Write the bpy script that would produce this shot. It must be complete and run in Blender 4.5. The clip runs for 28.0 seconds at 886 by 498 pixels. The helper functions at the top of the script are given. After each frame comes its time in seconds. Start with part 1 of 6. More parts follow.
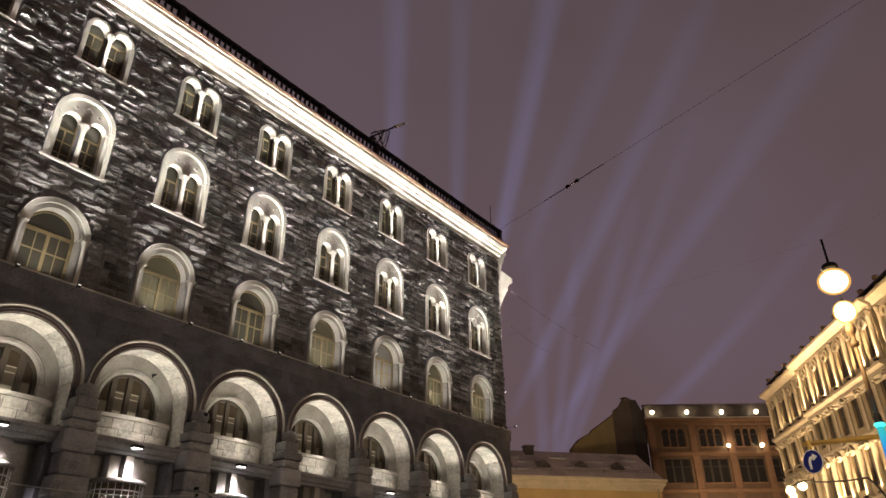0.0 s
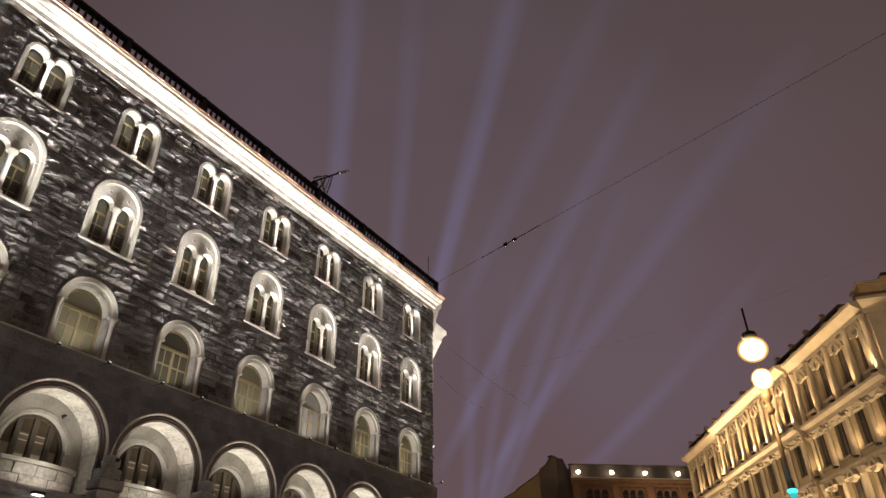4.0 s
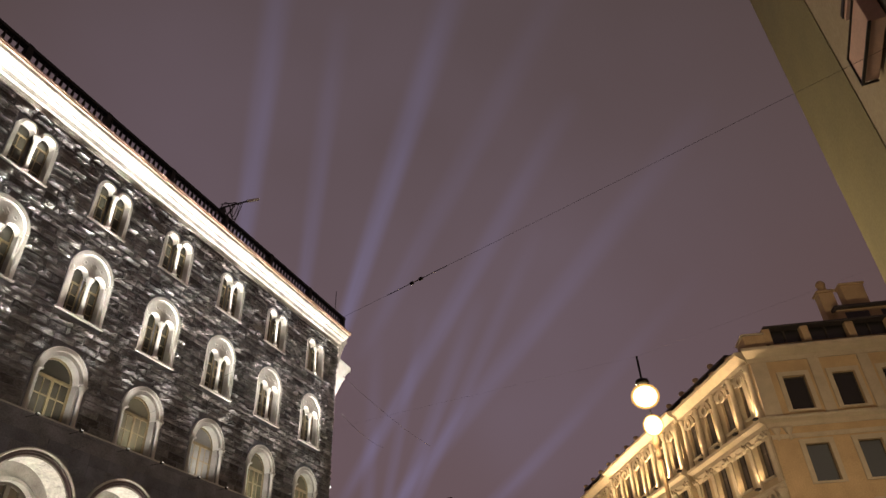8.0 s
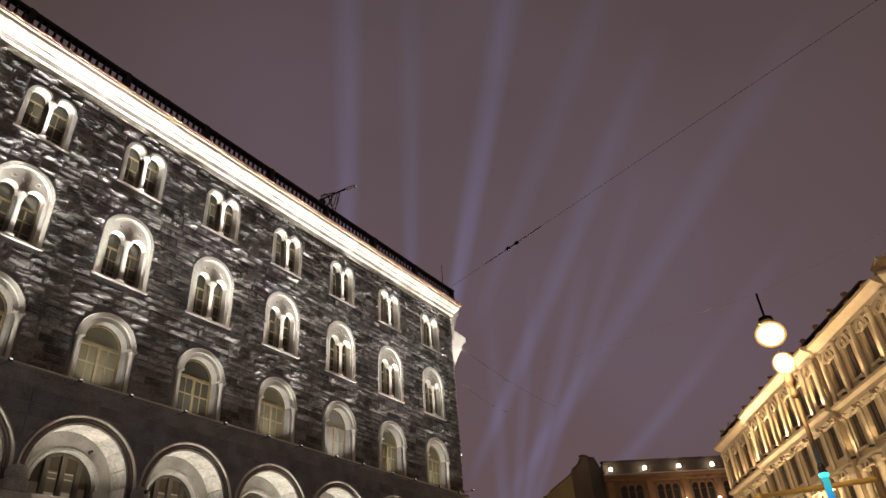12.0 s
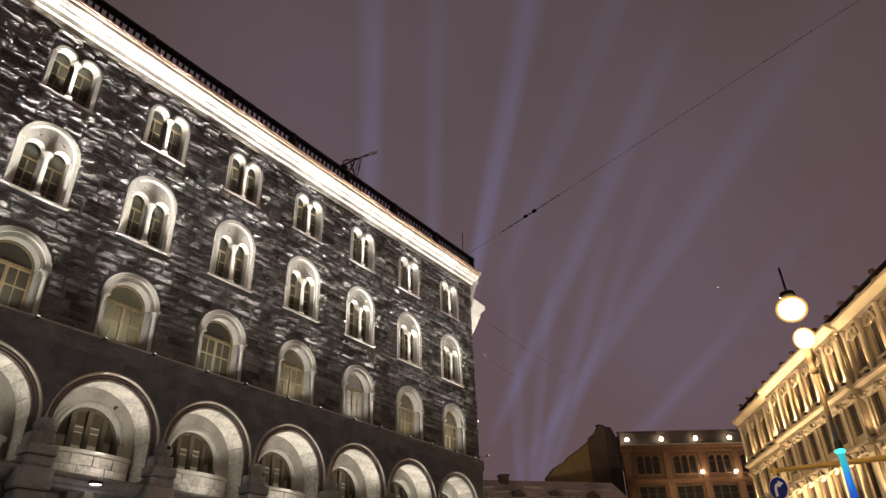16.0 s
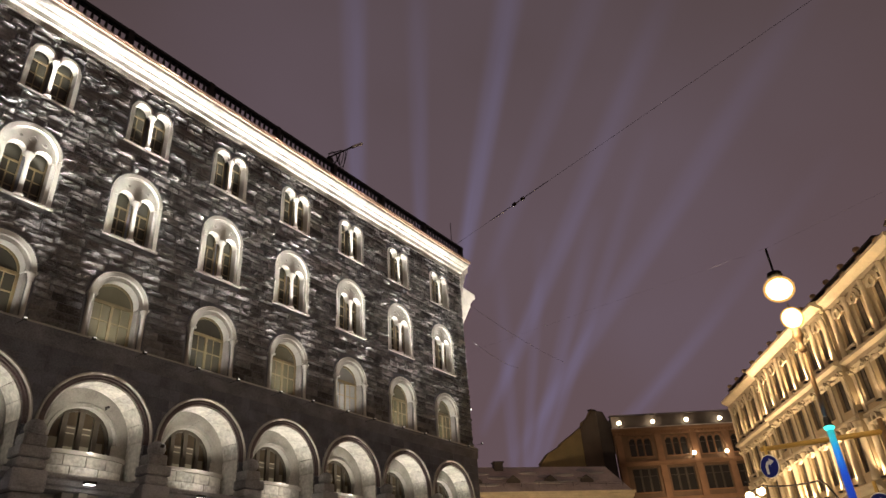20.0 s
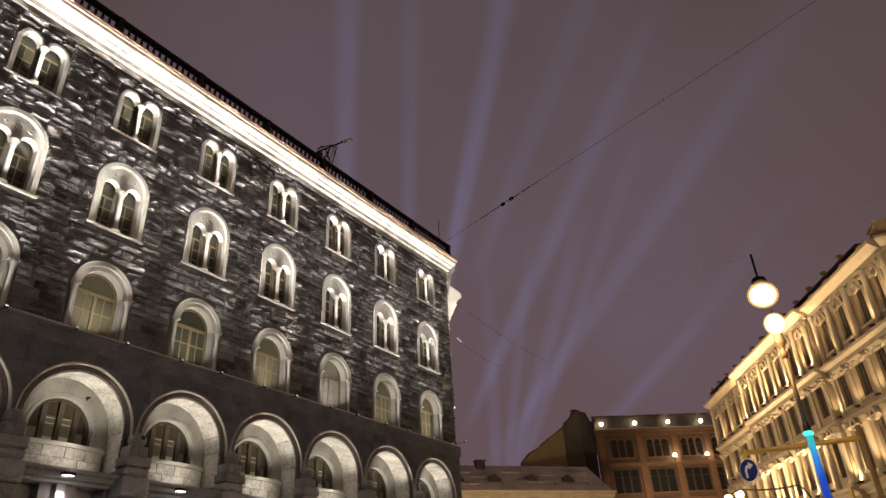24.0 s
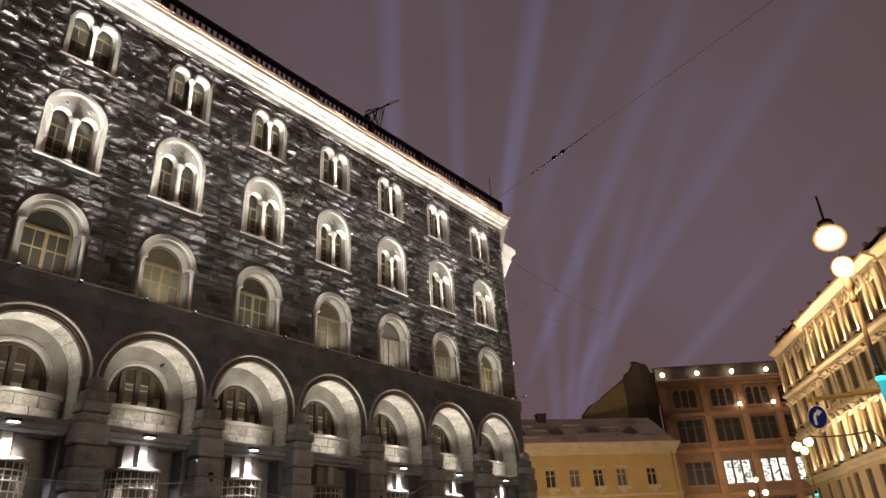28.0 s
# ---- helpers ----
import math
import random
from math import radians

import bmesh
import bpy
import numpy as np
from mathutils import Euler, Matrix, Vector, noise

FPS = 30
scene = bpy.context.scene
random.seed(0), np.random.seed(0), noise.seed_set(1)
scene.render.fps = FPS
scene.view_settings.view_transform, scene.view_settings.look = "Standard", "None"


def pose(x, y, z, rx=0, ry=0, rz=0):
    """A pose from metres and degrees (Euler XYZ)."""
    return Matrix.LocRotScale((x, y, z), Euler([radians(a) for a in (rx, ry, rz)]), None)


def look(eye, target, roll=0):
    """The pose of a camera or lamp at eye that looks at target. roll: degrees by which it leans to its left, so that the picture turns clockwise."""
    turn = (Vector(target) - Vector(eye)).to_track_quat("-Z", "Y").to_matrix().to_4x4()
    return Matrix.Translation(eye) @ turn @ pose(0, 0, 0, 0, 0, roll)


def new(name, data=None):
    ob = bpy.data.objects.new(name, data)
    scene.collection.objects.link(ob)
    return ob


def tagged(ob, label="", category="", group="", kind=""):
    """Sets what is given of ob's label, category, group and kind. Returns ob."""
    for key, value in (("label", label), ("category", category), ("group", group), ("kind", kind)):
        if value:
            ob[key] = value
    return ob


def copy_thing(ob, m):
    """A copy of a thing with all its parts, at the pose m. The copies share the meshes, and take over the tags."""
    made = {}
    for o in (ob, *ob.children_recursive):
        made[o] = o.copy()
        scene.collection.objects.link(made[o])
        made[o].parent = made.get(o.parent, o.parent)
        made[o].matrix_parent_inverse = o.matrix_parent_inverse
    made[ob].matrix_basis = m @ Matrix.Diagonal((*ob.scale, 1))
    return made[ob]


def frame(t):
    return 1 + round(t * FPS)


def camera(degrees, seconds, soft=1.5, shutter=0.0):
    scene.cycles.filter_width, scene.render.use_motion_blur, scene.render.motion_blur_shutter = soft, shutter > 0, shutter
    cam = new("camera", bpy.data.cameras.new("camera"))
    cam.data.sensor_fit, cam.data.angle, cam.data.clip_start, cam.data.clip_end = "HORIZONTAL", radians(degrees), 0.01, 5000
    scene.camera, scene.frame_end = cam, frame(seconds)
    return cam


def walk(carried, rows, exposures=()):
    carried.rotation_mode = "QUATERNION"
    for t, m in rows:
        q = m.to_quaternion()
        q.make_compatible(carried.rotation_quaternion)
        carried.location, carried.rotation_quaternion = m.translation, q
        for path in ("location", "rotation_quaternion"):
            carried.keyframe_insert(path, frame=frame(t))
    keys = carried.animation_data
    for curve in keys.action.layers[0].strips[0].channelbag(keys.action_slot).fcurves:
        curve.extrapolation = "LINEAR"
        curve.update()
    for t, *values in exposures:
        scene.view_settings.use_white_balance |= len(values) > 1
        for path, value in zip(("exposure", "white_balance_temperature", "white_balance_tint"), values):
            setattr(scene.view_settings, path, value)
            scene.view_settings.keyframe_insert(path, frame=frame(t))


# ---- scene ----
# The camera is held by hand on the pavement: it turns and sways a little. Rows: seconds, x, y, z, yaw, pitch, roll.
EYE = Vector((0.0, 0.0, 1.6))    # mark on the pavement from which far bearings are given
SWAY = [
    (0, -0.00, -0.18, 1.53, -52.93, 28.00, -0.63),
    (0.5, 0.01, -0.17, 1.54, -53.77, 28.14, -0.22),
    (1, 0.01, -0.17, 1.54, -54.81, 28.47, -0.12),
    (1.5, 0.01, -0.17, 1.54, -55.98, 28.84, 0.10),
    (2, 0.00, -0.18, 1.55, -57.03, 29.31, 0.29),
    (2.5, -0.01, -0.18, 1.54, -57.74, 29.86, 0.33),
    (3, -0.03, -0.18, 1.53, -58.43, 30.68, 0.04),
    (3.5, -0.04, -0.19, 1.53, -58.81, 31.44, -0.24),
    (5.5, -0.08, -0.22, 1.53, -59.87, 34.27, -0.74),
    (6, -0.07, -0.22, 1.53, -60.49, 34.99, -0.57),
    (6.5, -0.06, -0.23, 1.53, -61.16, 35.49, -0.54),
    (7, -0.06, -0.25, 1.53, -61.82, 35.71, -0.50),
    (7.5, -0.04, -0.26, 1.54, -63.40, 35.60, -1.00),
    (8, 0.00, -0.25, 1.56, -68.02, 35.05, -2.44),
    (8.5, 0.01, -0.25, 1.57, -69.15, 35.26, -2.21),
    (9, -0.02, -0.26, 1.56, -68.31, 35.60, -1.45),
    (9.5, -0.04, -0.27, 1.54, -67.40, 35.69, -1.05),
    (10, -0.05, -0.27, 1.54, -65.80, 35.84, -0.79),
    (10.5, -0.04, -0.29, 1.54, -63.41, 35.27, -0.76),
    (11, -0.02, -0.31, 1.54, -61.57, 34.49, -1.61),
    (11.5, 0.02, -0.33, 1.55, -59.88, 33.60, -2.49),
    (12, 0.07, -0.35, 1.57, -57.57, 32.80, -4.26),
    (12.5, 0.10, -0.37, 1.59, -55.66, 32.33, -5.63),
    (14.5, 0.11, -0.39, 1.57, -51.62, 30.81, -5.59),
    (15, 0.12, -0.38, 1.57, -55.08, 28.32, -5.04),
    (15.5, 0.15, -0.38, 1.57, -55.46, 28.82, -2.81),
    (16, 0.15, -0.39, 1.57, -55.25, 30.23, -1.90),
    (16.5, 0.14, -0.39, 1.57, -55.61, 29.92, -3.19),
    (17, 0.14, -0.38, 1.57, -56.14, 30.37, -2.61),
    (17.5, 0.13, -0.38, 1.57, -56.19, 30.32, -1.95),
    (18, 0.13, -0.38, 1.57, -55.89, 30.11, -3.37),
    (18.5, 0.13, -0.38, 1.57, -55.86, 29.80, -4.57),
    (19, 0.13, -0.38, 1.57, -55.78, 29.77, -5.25),
    (19.5, 0.13, -0.37, 1.57, -55.95, 29.64, -4.93),
    (20, 0.14, -0.37, 1.57, -56.34, 29.35, -4.02),
    (20.5, 0.15, -0.37, 1.57, -56.65, 29.10, -3.12),
    (21, 0.15, -0.37, 1.58, -56.95, 28.80, -3.54),
    (21.5, 0.15, -0.37, 1.58, -56.98, 28.44, -5.43),
    (23.5, 0.16, -0.38, 1.58, -57.40, 28.90, -4.53),
    (24, 0.14, -0.37, 1.58, -57.51, 29.08, -3.15),
    (24.5, 0.13, -0.38, 1.58, -57.77, 29.12, -2.67),
    (25, 0.12, -0.39, 1.58, -57.90, 28.82, -5.08),
    (25.5, 0.12, -0.40, 1.57, -57.89, 28.44, -6.52),
    (26, 0.11, -0.39, 1.57, -55.84, 28.17, -7.19),
    (26.5, 0.12, -0.38, 1.57, -53.86, 27.34, -6.74),
    (27, 0.14, -0.37, 1.58, -53.78, 24.05, -5.42),
    (27.5, 0.15, -0.37, 1.58, -53.01, 23.91, -3.99),
    (28, 0.13, -0.37, 1.57, -52.33, 25.89, -3.40)]


def held(x, y, z, yaw, pitch, roll):
    eye, a, p = Vector((x, y, z)), radians(yaw), radians(pitch)
    ahead = Vector((-math.sin(a) * math.cos(p), math.cos(a) * math.cos(p), math.sin(p)))
    return look(eye, eye + ahead * 10, roll)


cam = camera(65.8, 28.0, soft=1.5)
walk(cam, [(t, held(*row)) for t, *row in SWAY], [(0.0, 0.05), (6.5, 0.05), (8.0, 0.2), (10.0, 0.2), (11.5, 0.08), (28.0, 0.05)])

# ---- sky glow of a snowy city night ----
world = bpy.data.worlds.new("night_sky")
scene.world = world
world.use_nodes = True
wt = world.node_tree
wt.nodes.clear()


def wnode(kind, **kw):
    n = wt.nodes.new(kind)
    for k, v in kw.items():
        n.inputs[k].default_value = v
    return n


wc = wnode("ShaderNodeTexCoord")
sep = wnode("ShaderNodeSeparateXYZ")
wt.links.new(wc.outputs["Generated"], sep.inputs[0])
ramp = wnode("ShaderNodeValToRGB")
els = ramp.color_ramp.elements
els[0].position, els[0].color = 0.0, (0.096, 0.049, 0.038, 1)
els[1].position, els[1].color = 1.0, (0.055, 0.040, 0.036, 1)
e = els.new(0.30)
e.color = (0.103, 0.060, 0.053, 1)
e = els.new(0.60)
e.color = (0.086, 0.057, 0.055, 1)
wt.links.new(sep.outputs["Z"], ramp.inputs[0])
# the glow turns purple over the searchlights and browner over the street lamps
dot = wt.nodes.new("ShaderNodeVectorMath")
dot.operation = "DOT_PRODUCT"
dot.inputs[1].default_value = Vector((0.78, 0.42, 0.45)).normalized()
wt.links.new(wc.outputs["Generated"], dot.inputs[0])
mr = wnode("ShaderNodeMapRange")
mr.inputs["From Min"].default_value, mr.inputs["From Max"].default_value = 0.74, 1.0
wt.links.new(dot.outputs["Value"], mr.inputs["Value"])
cloud = wnode("ShaderNodeTexNoise", Scale=2.2, Detail=3.0)
wt.links.new(wc.outputs["Generated"], cloud.inputs["Vector"])
mulc = wt.nodes.new("ShaderNodeMath")
mulc.operation = "MULTIPLY"
wt.links.new(mr.outputs[0], mulc.inputs[0])
wt.links.new(cloud.outputs[0], mulc.inputs[1])
mixw = wt.nodes.new("ShaderNodeMix")
mixw.data_type = "RGBA"
mixw.inputs["B"].default_value = (0.145, 0.108, 0.142, 1)
wt.links.new(mulc.outputs[0], mixw.inputs["Factor"])
wt.links.new(ramp.outputs[0], mixw.inputs["A"])
bg = wnode("ShaderNodeBackground", Strength=1.0)
wo = wnode("ShaderNodeOutputWorld")
wt.links.new(mixw.outputs["Result"], bg.inputs[0])
wt.links.new(bg.outputs[0], wo.inputs[0])

# ---- lamps: at fittings of the place, plus aimed fills beside some street lamps ----
COOL = (1.0, 0.945, 0.86)
ARCHLIGHT = (1.0, 0.925, 0.78)
WARM = (1.0, 0.70, 0.40)
SODIUM = (1.0, 0.72, 0.42)


def point_lamp(name, p, power, colour, radius=0.08):
    li = bpy.data.lights.new(name, "POINT")
    li.energy, li.color, li.shadow_soft_size = power, colour, radius
    ob = new(name, li)
    ob.location = p
    return ob


def spot_lamp(name, p, target, power, colour, angle=90, blend=0.7, radius=0.06):
    li = bpy.data.lights.new(name, "SPOT")
    li.energy, li.color, li.shadow_soft_size, li.spot_size, li.spot_blend = power, colour, radius, radians(angle), blend
    ob = new(name, li)
    ob.matrix_world = look(p, target)
    return ob


BAY, BAY1 = 3.972, 7.60          # bay spacing, first bay's centre along the dark facade
BAYS = [BAY1 + BAY * k for k in range(-3, 7)]
FRONT = 21.0                     # plane of the upper wall
LOWF = 20.3                      # drawn plane of the projecting arcade storey
END = 33.9                       # street corner of the dark building

# narrow spots on the edge of the ledge, two to a bay, grazing the wall up to the cornice; small
# lamps on the sills under the arches; lamps on and under the hoods of the arcade
for cx in BAYS[2:]:
    ease = 1.10 - 0.40 * (cx - BAYS[2]) / (BAYS[-1] - BAYS[2])   # the lamps grow weaker towards the corner
    for dx in (-0.95, 0.85):
        spot_lamp("ledge_spot", (cx + dx, 20.22, 10.62), (cx + dx, 20.50, 21.8), 22500 * ease, COOL, 18, 1.0, 0.04)
        spot_lamp("ledge_flood", (cx + dx, 20.22, 10.60), (cx + dx, 20.70, 21.8), 2200 * ease, COOL, 36, 1.0, 0.04)
    spot_lamp("sill_lamp_top", (cx, 20.50, 18.85), (cx, 21.0, 20.6), 520, COOL, 62, 1.0, 0.03)
    for dx in (-0.33, 0.33):
        spot_lamp("sill_lamp_middle", (cx + dx, 20.40, 14.62), (cx + 0.4 * dx, 21.0, 16.7), 215, COOL, 64, 1.0, 0.05)
    spot_lamp("sill_lamp_low", (cx - 0.1, 20.50, 10.68), (cx, 21.05, 13.2), 190, COOL, 125, 1.0, 0.03)
    spot_lamp("arch_up", (cx + 0.05, 20.79, 7.10), (cx + 0.12, 20.84, 9.4), 300, ARCHLIGHT, 128, 1.0, 0.16)
    spot_lamp("parapet_wash", (cx - 0.05, 20.35, 6.60), (cx, 21.07, 6.95), 26, ARCHLIGHT, 160, 0.6, 0.10)
    if cx != BAYS[6]:
        spot_lamp("grille_down", (cx - 0.08, 20.40, 6.10), (cx - 0.04, 20.83, 4.30), 950, (1.0, 0.94, 0.95), 92, 0.9, 0.08)

# one more spot at the corner, washing the end of the cornice and the side street's bay
spot_lamp("ledge_spot", (END + 0.10, 20.10, 10.75), (END + 1.30, 21.25, 21.3), 55000, COOL, 20, 1.0, 0.04)

# ---- materials ----


def material(name, colour, rough=0.7, metal=0.0, vary=0.25, scale=3.0, fine=40.0, bump=0.2, dirt=None, dist=0.02, island=0.0, obj=0.0):
    m = bpy.data.materials.new(name)
    m.use_nodes = True
    t = m.node_tree
    b = t.nodes["Principled BSDF"]
    b.inputs["Metallic"].default_value = metal
    tc = t.nodes.new("ShaderNodeTexCoord")
    n1 = t.nodes.new("ShaderNodeTexNoise")
    n1.inputs["Scale"].default_value, n1.inputs["Detail"].default_value = scale, 5.0
    n2 = t.nodes.new("ShaderNodeTexNoise")
    n2.inputs["Scale"].default_value, n2.inputs["Detail"].default_value = fine, 4.0
    t.links.new(tc.outputs["Object"], n1.inputs["Vector"])
    t.links.new(tc.outputs["Object"], n2.inputs["Vector"])
    r = t.nodes.new("ShaderNodeValToRGB")
    c = Vector(colour[:3])
    d = Vector(dirt[:3]) if dirt else c * (1 - vary * 1.4)
    r.color_ramp.elements[0].position, r.color_ramp.elements[0].color = 0.30, (*d, 1)
    r.color_ramp.elements[1].position, r.color_ramp.elements[1].color = 0.68, (*[min(1, v * (1 + vary * 0.5)) for v in c], 1)
    mix = t.nodes.new("ShaderNodeMath")
    mix.operation = "MULTIPLY_ADD"
    mix.inputs[1].default_value = 0.45
    t.links.new(n2.outputs[0], mix.inputs[0])
    half = t.nodes.new("ShaderNodeMath")
    half.operation = "MULTIPLY"
    half.inputs[1].default_value = 0.55
    t.links.new(n1.outputs[0], half.inputs[0])
    t.links.new(half.outputs[0], mix.inputs[2])
    last = mix.outputs[0]
    if island or obj:
        gi = t.nodes.new("ShaderNodeNewGeometry" if island else "ShaderNodeObjectInfo")
        ad = t.nodes.new("ShaderNodeMath")
        ad.operation = "MULTIPLY_ADD"
        ad.inputs[1].default_value = island or obj
        t.links.new(gi.outputs["Random Per Island" if island else "Random"], ad.inputs[0])
        sb = t.nodes.new("ShaderNodeMath")
        sb.operation = "SUBTRACT"
        sb.inputs[1].default_value = (island or obj) / 2
        t.links.new(last, sb.inputs[0])
        t.links.new(sb.outputs[0], ad.inputs[2])
        last = ad.outputs[0]
    t.links.new(last, r.inputs[0])
    t.links.new(r.outputs[0], b.inputs["Base Color"])
    rr = t.nodes.new("ShaderNodeMapRange")
    rr.inputs["To Min"].default_value, rr.inputs["To Max"].default_value = max(0.03, rough - 0.12), min(1, rough + 0.12)
    t.links.new(n1.outputs[0], rr.inputs["Value"])
    t.links.new(rr.outputs[0], b.inputs["Roughness"])
    if bump:
        bp = t.nodes.new("ShaderNodeBump")
        bp.inputs["Strength"].default_value, bp.inputs["Distance"].default_value = bump, dist
        t.links.new(mix.outputs[0], bp.inputs["Height"])
        t.links.new(bp.outputs[0], b.inputs["Normal"])
    return m


def glow(name, colour, strength, base=(0.8, 0.8, 0.8)):
    m = bpy.data.materials.new(name)
    m.use_nodes = True
    b = m.node_tree.nodes["Principled BSDF"]
    b.inputs["Base Color"].default_value = (*base, 1)
    b.inputs["Emission Color"].default_value = (*colour, 1)
    b.inputs["Emission Strength"].default_value = strength
    return m


def lit_room(name, colour, strength, scale):
    """Bright room behind a window: lamps and goods show as lighter and darker patches."""
    m = glow(name, colour, strength, (0.1, 0.1, 0.1))
    t = m.node_tree
    tc = t.nodes.new("ShaderNodeTexCoord")
    v = t.nodes.new("ShaderNodeTexNoise")
    v.inputs["Scale"].default_value, v.inputs["Detail"].default_value = scale, 2.0
    r = t.nodes.new("ShaderNodeMapRange")
    r.inputs["From Min"].default_value, r.inputs["From Max"].default_value = 0.60, 0.36
    r.inputs["To Min"].default_value, r.inputs["To Max"].default_value = strength, strength * 0.06
    t.links.new(tc.outputs["Object"], v.inputs["Vector"])
    t.links.new(v.outputs[0], r.inputs["Value"])
    t.links.new(r.outputs[0], t.nodes["Principled BSDF"].inputs["Emission Strength"])
    return m


def glass(name, tint=(0.03, 0.03, 0.03), rough=0.08):
    m = bpy.data.materials.new(name)
    m.use_nodes = True
    t = m.node_tree
    b = t.nodes["Principled BSDF"]
    b.inputs["Base Color"].default_value = (*tint, 1)
    b.inputs["Roughness"].default_value = rough
    b.inputs["Specular IOR Level"].default_value = 0.6
    tc = t.nodes.new("ShaderNodeTexCoord")
    n = t.nodes.new("ShaderNodeTexNoise")
    n.inputs["Scale"].default_value = 1.3
    t.links.new(tc.outputs["Object"], n.inputs["Vector"])
    bp = t.nodes.new("ShaderNodeBump")
    bp.inputs["Strength"].default_value, bp.inputs["Distance"].default_value = 0.15, 0.03
    t.links.new(n.outputs[0], bp.inputs["Height"])
    t.links.new(bp.outputs[0], b.inputs["Normal"])
    return m


GRANITE = material("dark_granite", (0.20, 0.20, 0.225), 0.75, vary=0.5, scale=1.2, fine=22, bump=0.5, dist=0.03)
ROCK = material("rock_faced_granite", (0.185, 0.176, 0.174), 0.85, vary=0.55, scale=2.5, fine=16, bump=0.5, dist=0.04, island=0.30)
ROCK_ONE = material("rock_faced_granite_block", (0.185, 0.176, 0.174), 0.85, vary=0.55, scale=2.5, fine=16, bump=0.5, dist=0.04, obj=0.30)
MAROON = material("dark_red_granite", (0.13, 0.095, 0.095), 0.5, vary=0.35, scale=2, fine=26, bump=0.3, dist=0.01)
PALE = material("pale_dressed_stone", (0.52, 0.495, 0.45), 0.75, vary=0.22, scale=1.6, fine=30, bump=0.25, dist=0.01)
ARCHSTONE = material("stained_dressed_stone", (0.58, 0.552, 0.505), 0.75, vary=0.46, scale=1.5, fine=9, bump=0.3, dist=0.012, obj=0.14)
CORNICE = material("weathered_cornice_stone", (0.50, 0.47, 0.42), 0.8, vary=0.48, scale=1.7, fine=22, bump=0.35, dist=0.015)
TRIM = material("grey_dressed_stone", (0.33, 0.31, 0.285), 0.75, vary=0.35, scale=1.8, fine=30, bump=0.35, dist=0.012)
COPPER = material("copper_edge", (0.40, 0.25, 0.19), 0.5, 0.2, vary=0.3, scale=4, fine=30, bump=0.1)
IRON = material("black_iron", (0.018, 0.017, 0.018), 0.55, 0.3, vary=0.3, scale=6, fine=50, bump=0.1)
OAK = material("brown_window_wood", (0.22, 0.165, 0.085), 0.5, vary=0.3, scale=5, fine=60, bump=0.15)
DARKWOOD = material("dark_window_wood", (0.05, 0.042, 0.032), 0.5, vary=0.3, scale=5, fine=60, bump=0.15)
FARPANE = glass("far_dark_pane", (0.02, 0.02, 0.02), 0.2)
BRONZE = material("bronze_painted_post", (0.34, 0.22, 0.11), 0.5, 0.1, vary=0.25, scale=5, fine=40, bump=0.1)
PANE = glass("dark_pane", (0.05, 0.047, 0.035))
BLIND = material("brown_roller_blind", (0.15, 0.125, 0.09), 0.85, vary=0.2, scale=2, fine=25, bump=0.15)
CREAM = material("cream_stucco", (0.38, 0.31, 0.205), 0.85, vary=0.25, scale=0.7, fine=14, bump=0.25, dist=0.015)
CREAM_TRIM = material("cream_moulding", (0.52, 0.455, 0.34), 0.8, vary=0.2, scale=1.2, fine=20, bump=0.25, dist=0.01)
OCHRE = material("ochre_stucco", (0.54, 0.40, 0.235), 0.85, vary=0.25, scale=0.7, fine=14, bump=0.25, dist=0.015)
YELLOW = material("yellow_stucco", (0.46, 0.33, 0.15), 0.88, vary=0.2, scale=0.5, fine=10, bump=0.2, dist=0.015)
BRICK = material("red_brick_wall", (0.140, 0.088, 0.057), 0.85, vary=0.35, scale=0.8, fine=12, bump=0.3, dist=0.02)
BRICK_TRIM = material("brown_brick_band", (0.215, 0.122, 0.074), 0.85, vary=0.3, scale=1, fine=14, bump=0.3, dist=0.02)
FIREWALL = material("olive_rendered_gable", (0.24, 0.19, 0.09), 0.9, vary=0.25, scale=0.4, fine=6, bump=0.2)
DARKRENDER = material("sooty_brown_render", (0.075, 0.055, 0.045), 0.9, vary=0.3, scale=0.4, fine=6, bump=0.2)
ROOF = material("snow_dusted_sheet_roof", (0.55, 0.49, 0.49), 0.8, vary=0.45, scale=0.5, fine=5, bump=0.3, dirt=(0.30, 0.26, 0.26))
DARKROOF = material("dark_sheet_roof", (0.05, 0.042, 0.042), 0.7, vary=0.4, scale=0.8, fine=8, bump=0.3)
OLIVE = material("olive_stucco", (0.20, 0.185, 0.105), 0.9, vary=0.2, scale=0.8, fine=18, bump=0.2, dist=0.01)
TAUPE = material("taupe_stucco", (0.36, 0.32, 0.24), 0.9, vary=0.2, scale=0.8, fine=18, bump=0.2, dist=0.01)
PINK = material("pale_pink_reveal", (0.62, 0.45, 0.40), 0.85, vary=0.15, scale=1.5, fine=20, bump=0.15)
ASPHALT = material("wet_asphalt", (0.05, 0.048, 0.048), 0.55, vary=0.4, scale=0.6, fine=30, bump=0.4)
SNOW = material("trodden_snow", (0.42, 0.41, 0.42), 0.9, vary=0.3, scale=0.8, fine=12, bump=0.5)
PIERSTONE = material("grey_pier_granite", (0.36, 0.355, 0.365), 0.8, vary=0.4, scale=1.6, fine=22, bump=0.45, dist=0.02, obj=0.2)
KERB = material("granite_kerb", (0.28, 0.26, 0.25), 0.8, vary=0.3, scale=3, fine=40, bump=0.3)

# ---- mesh building helpers ----


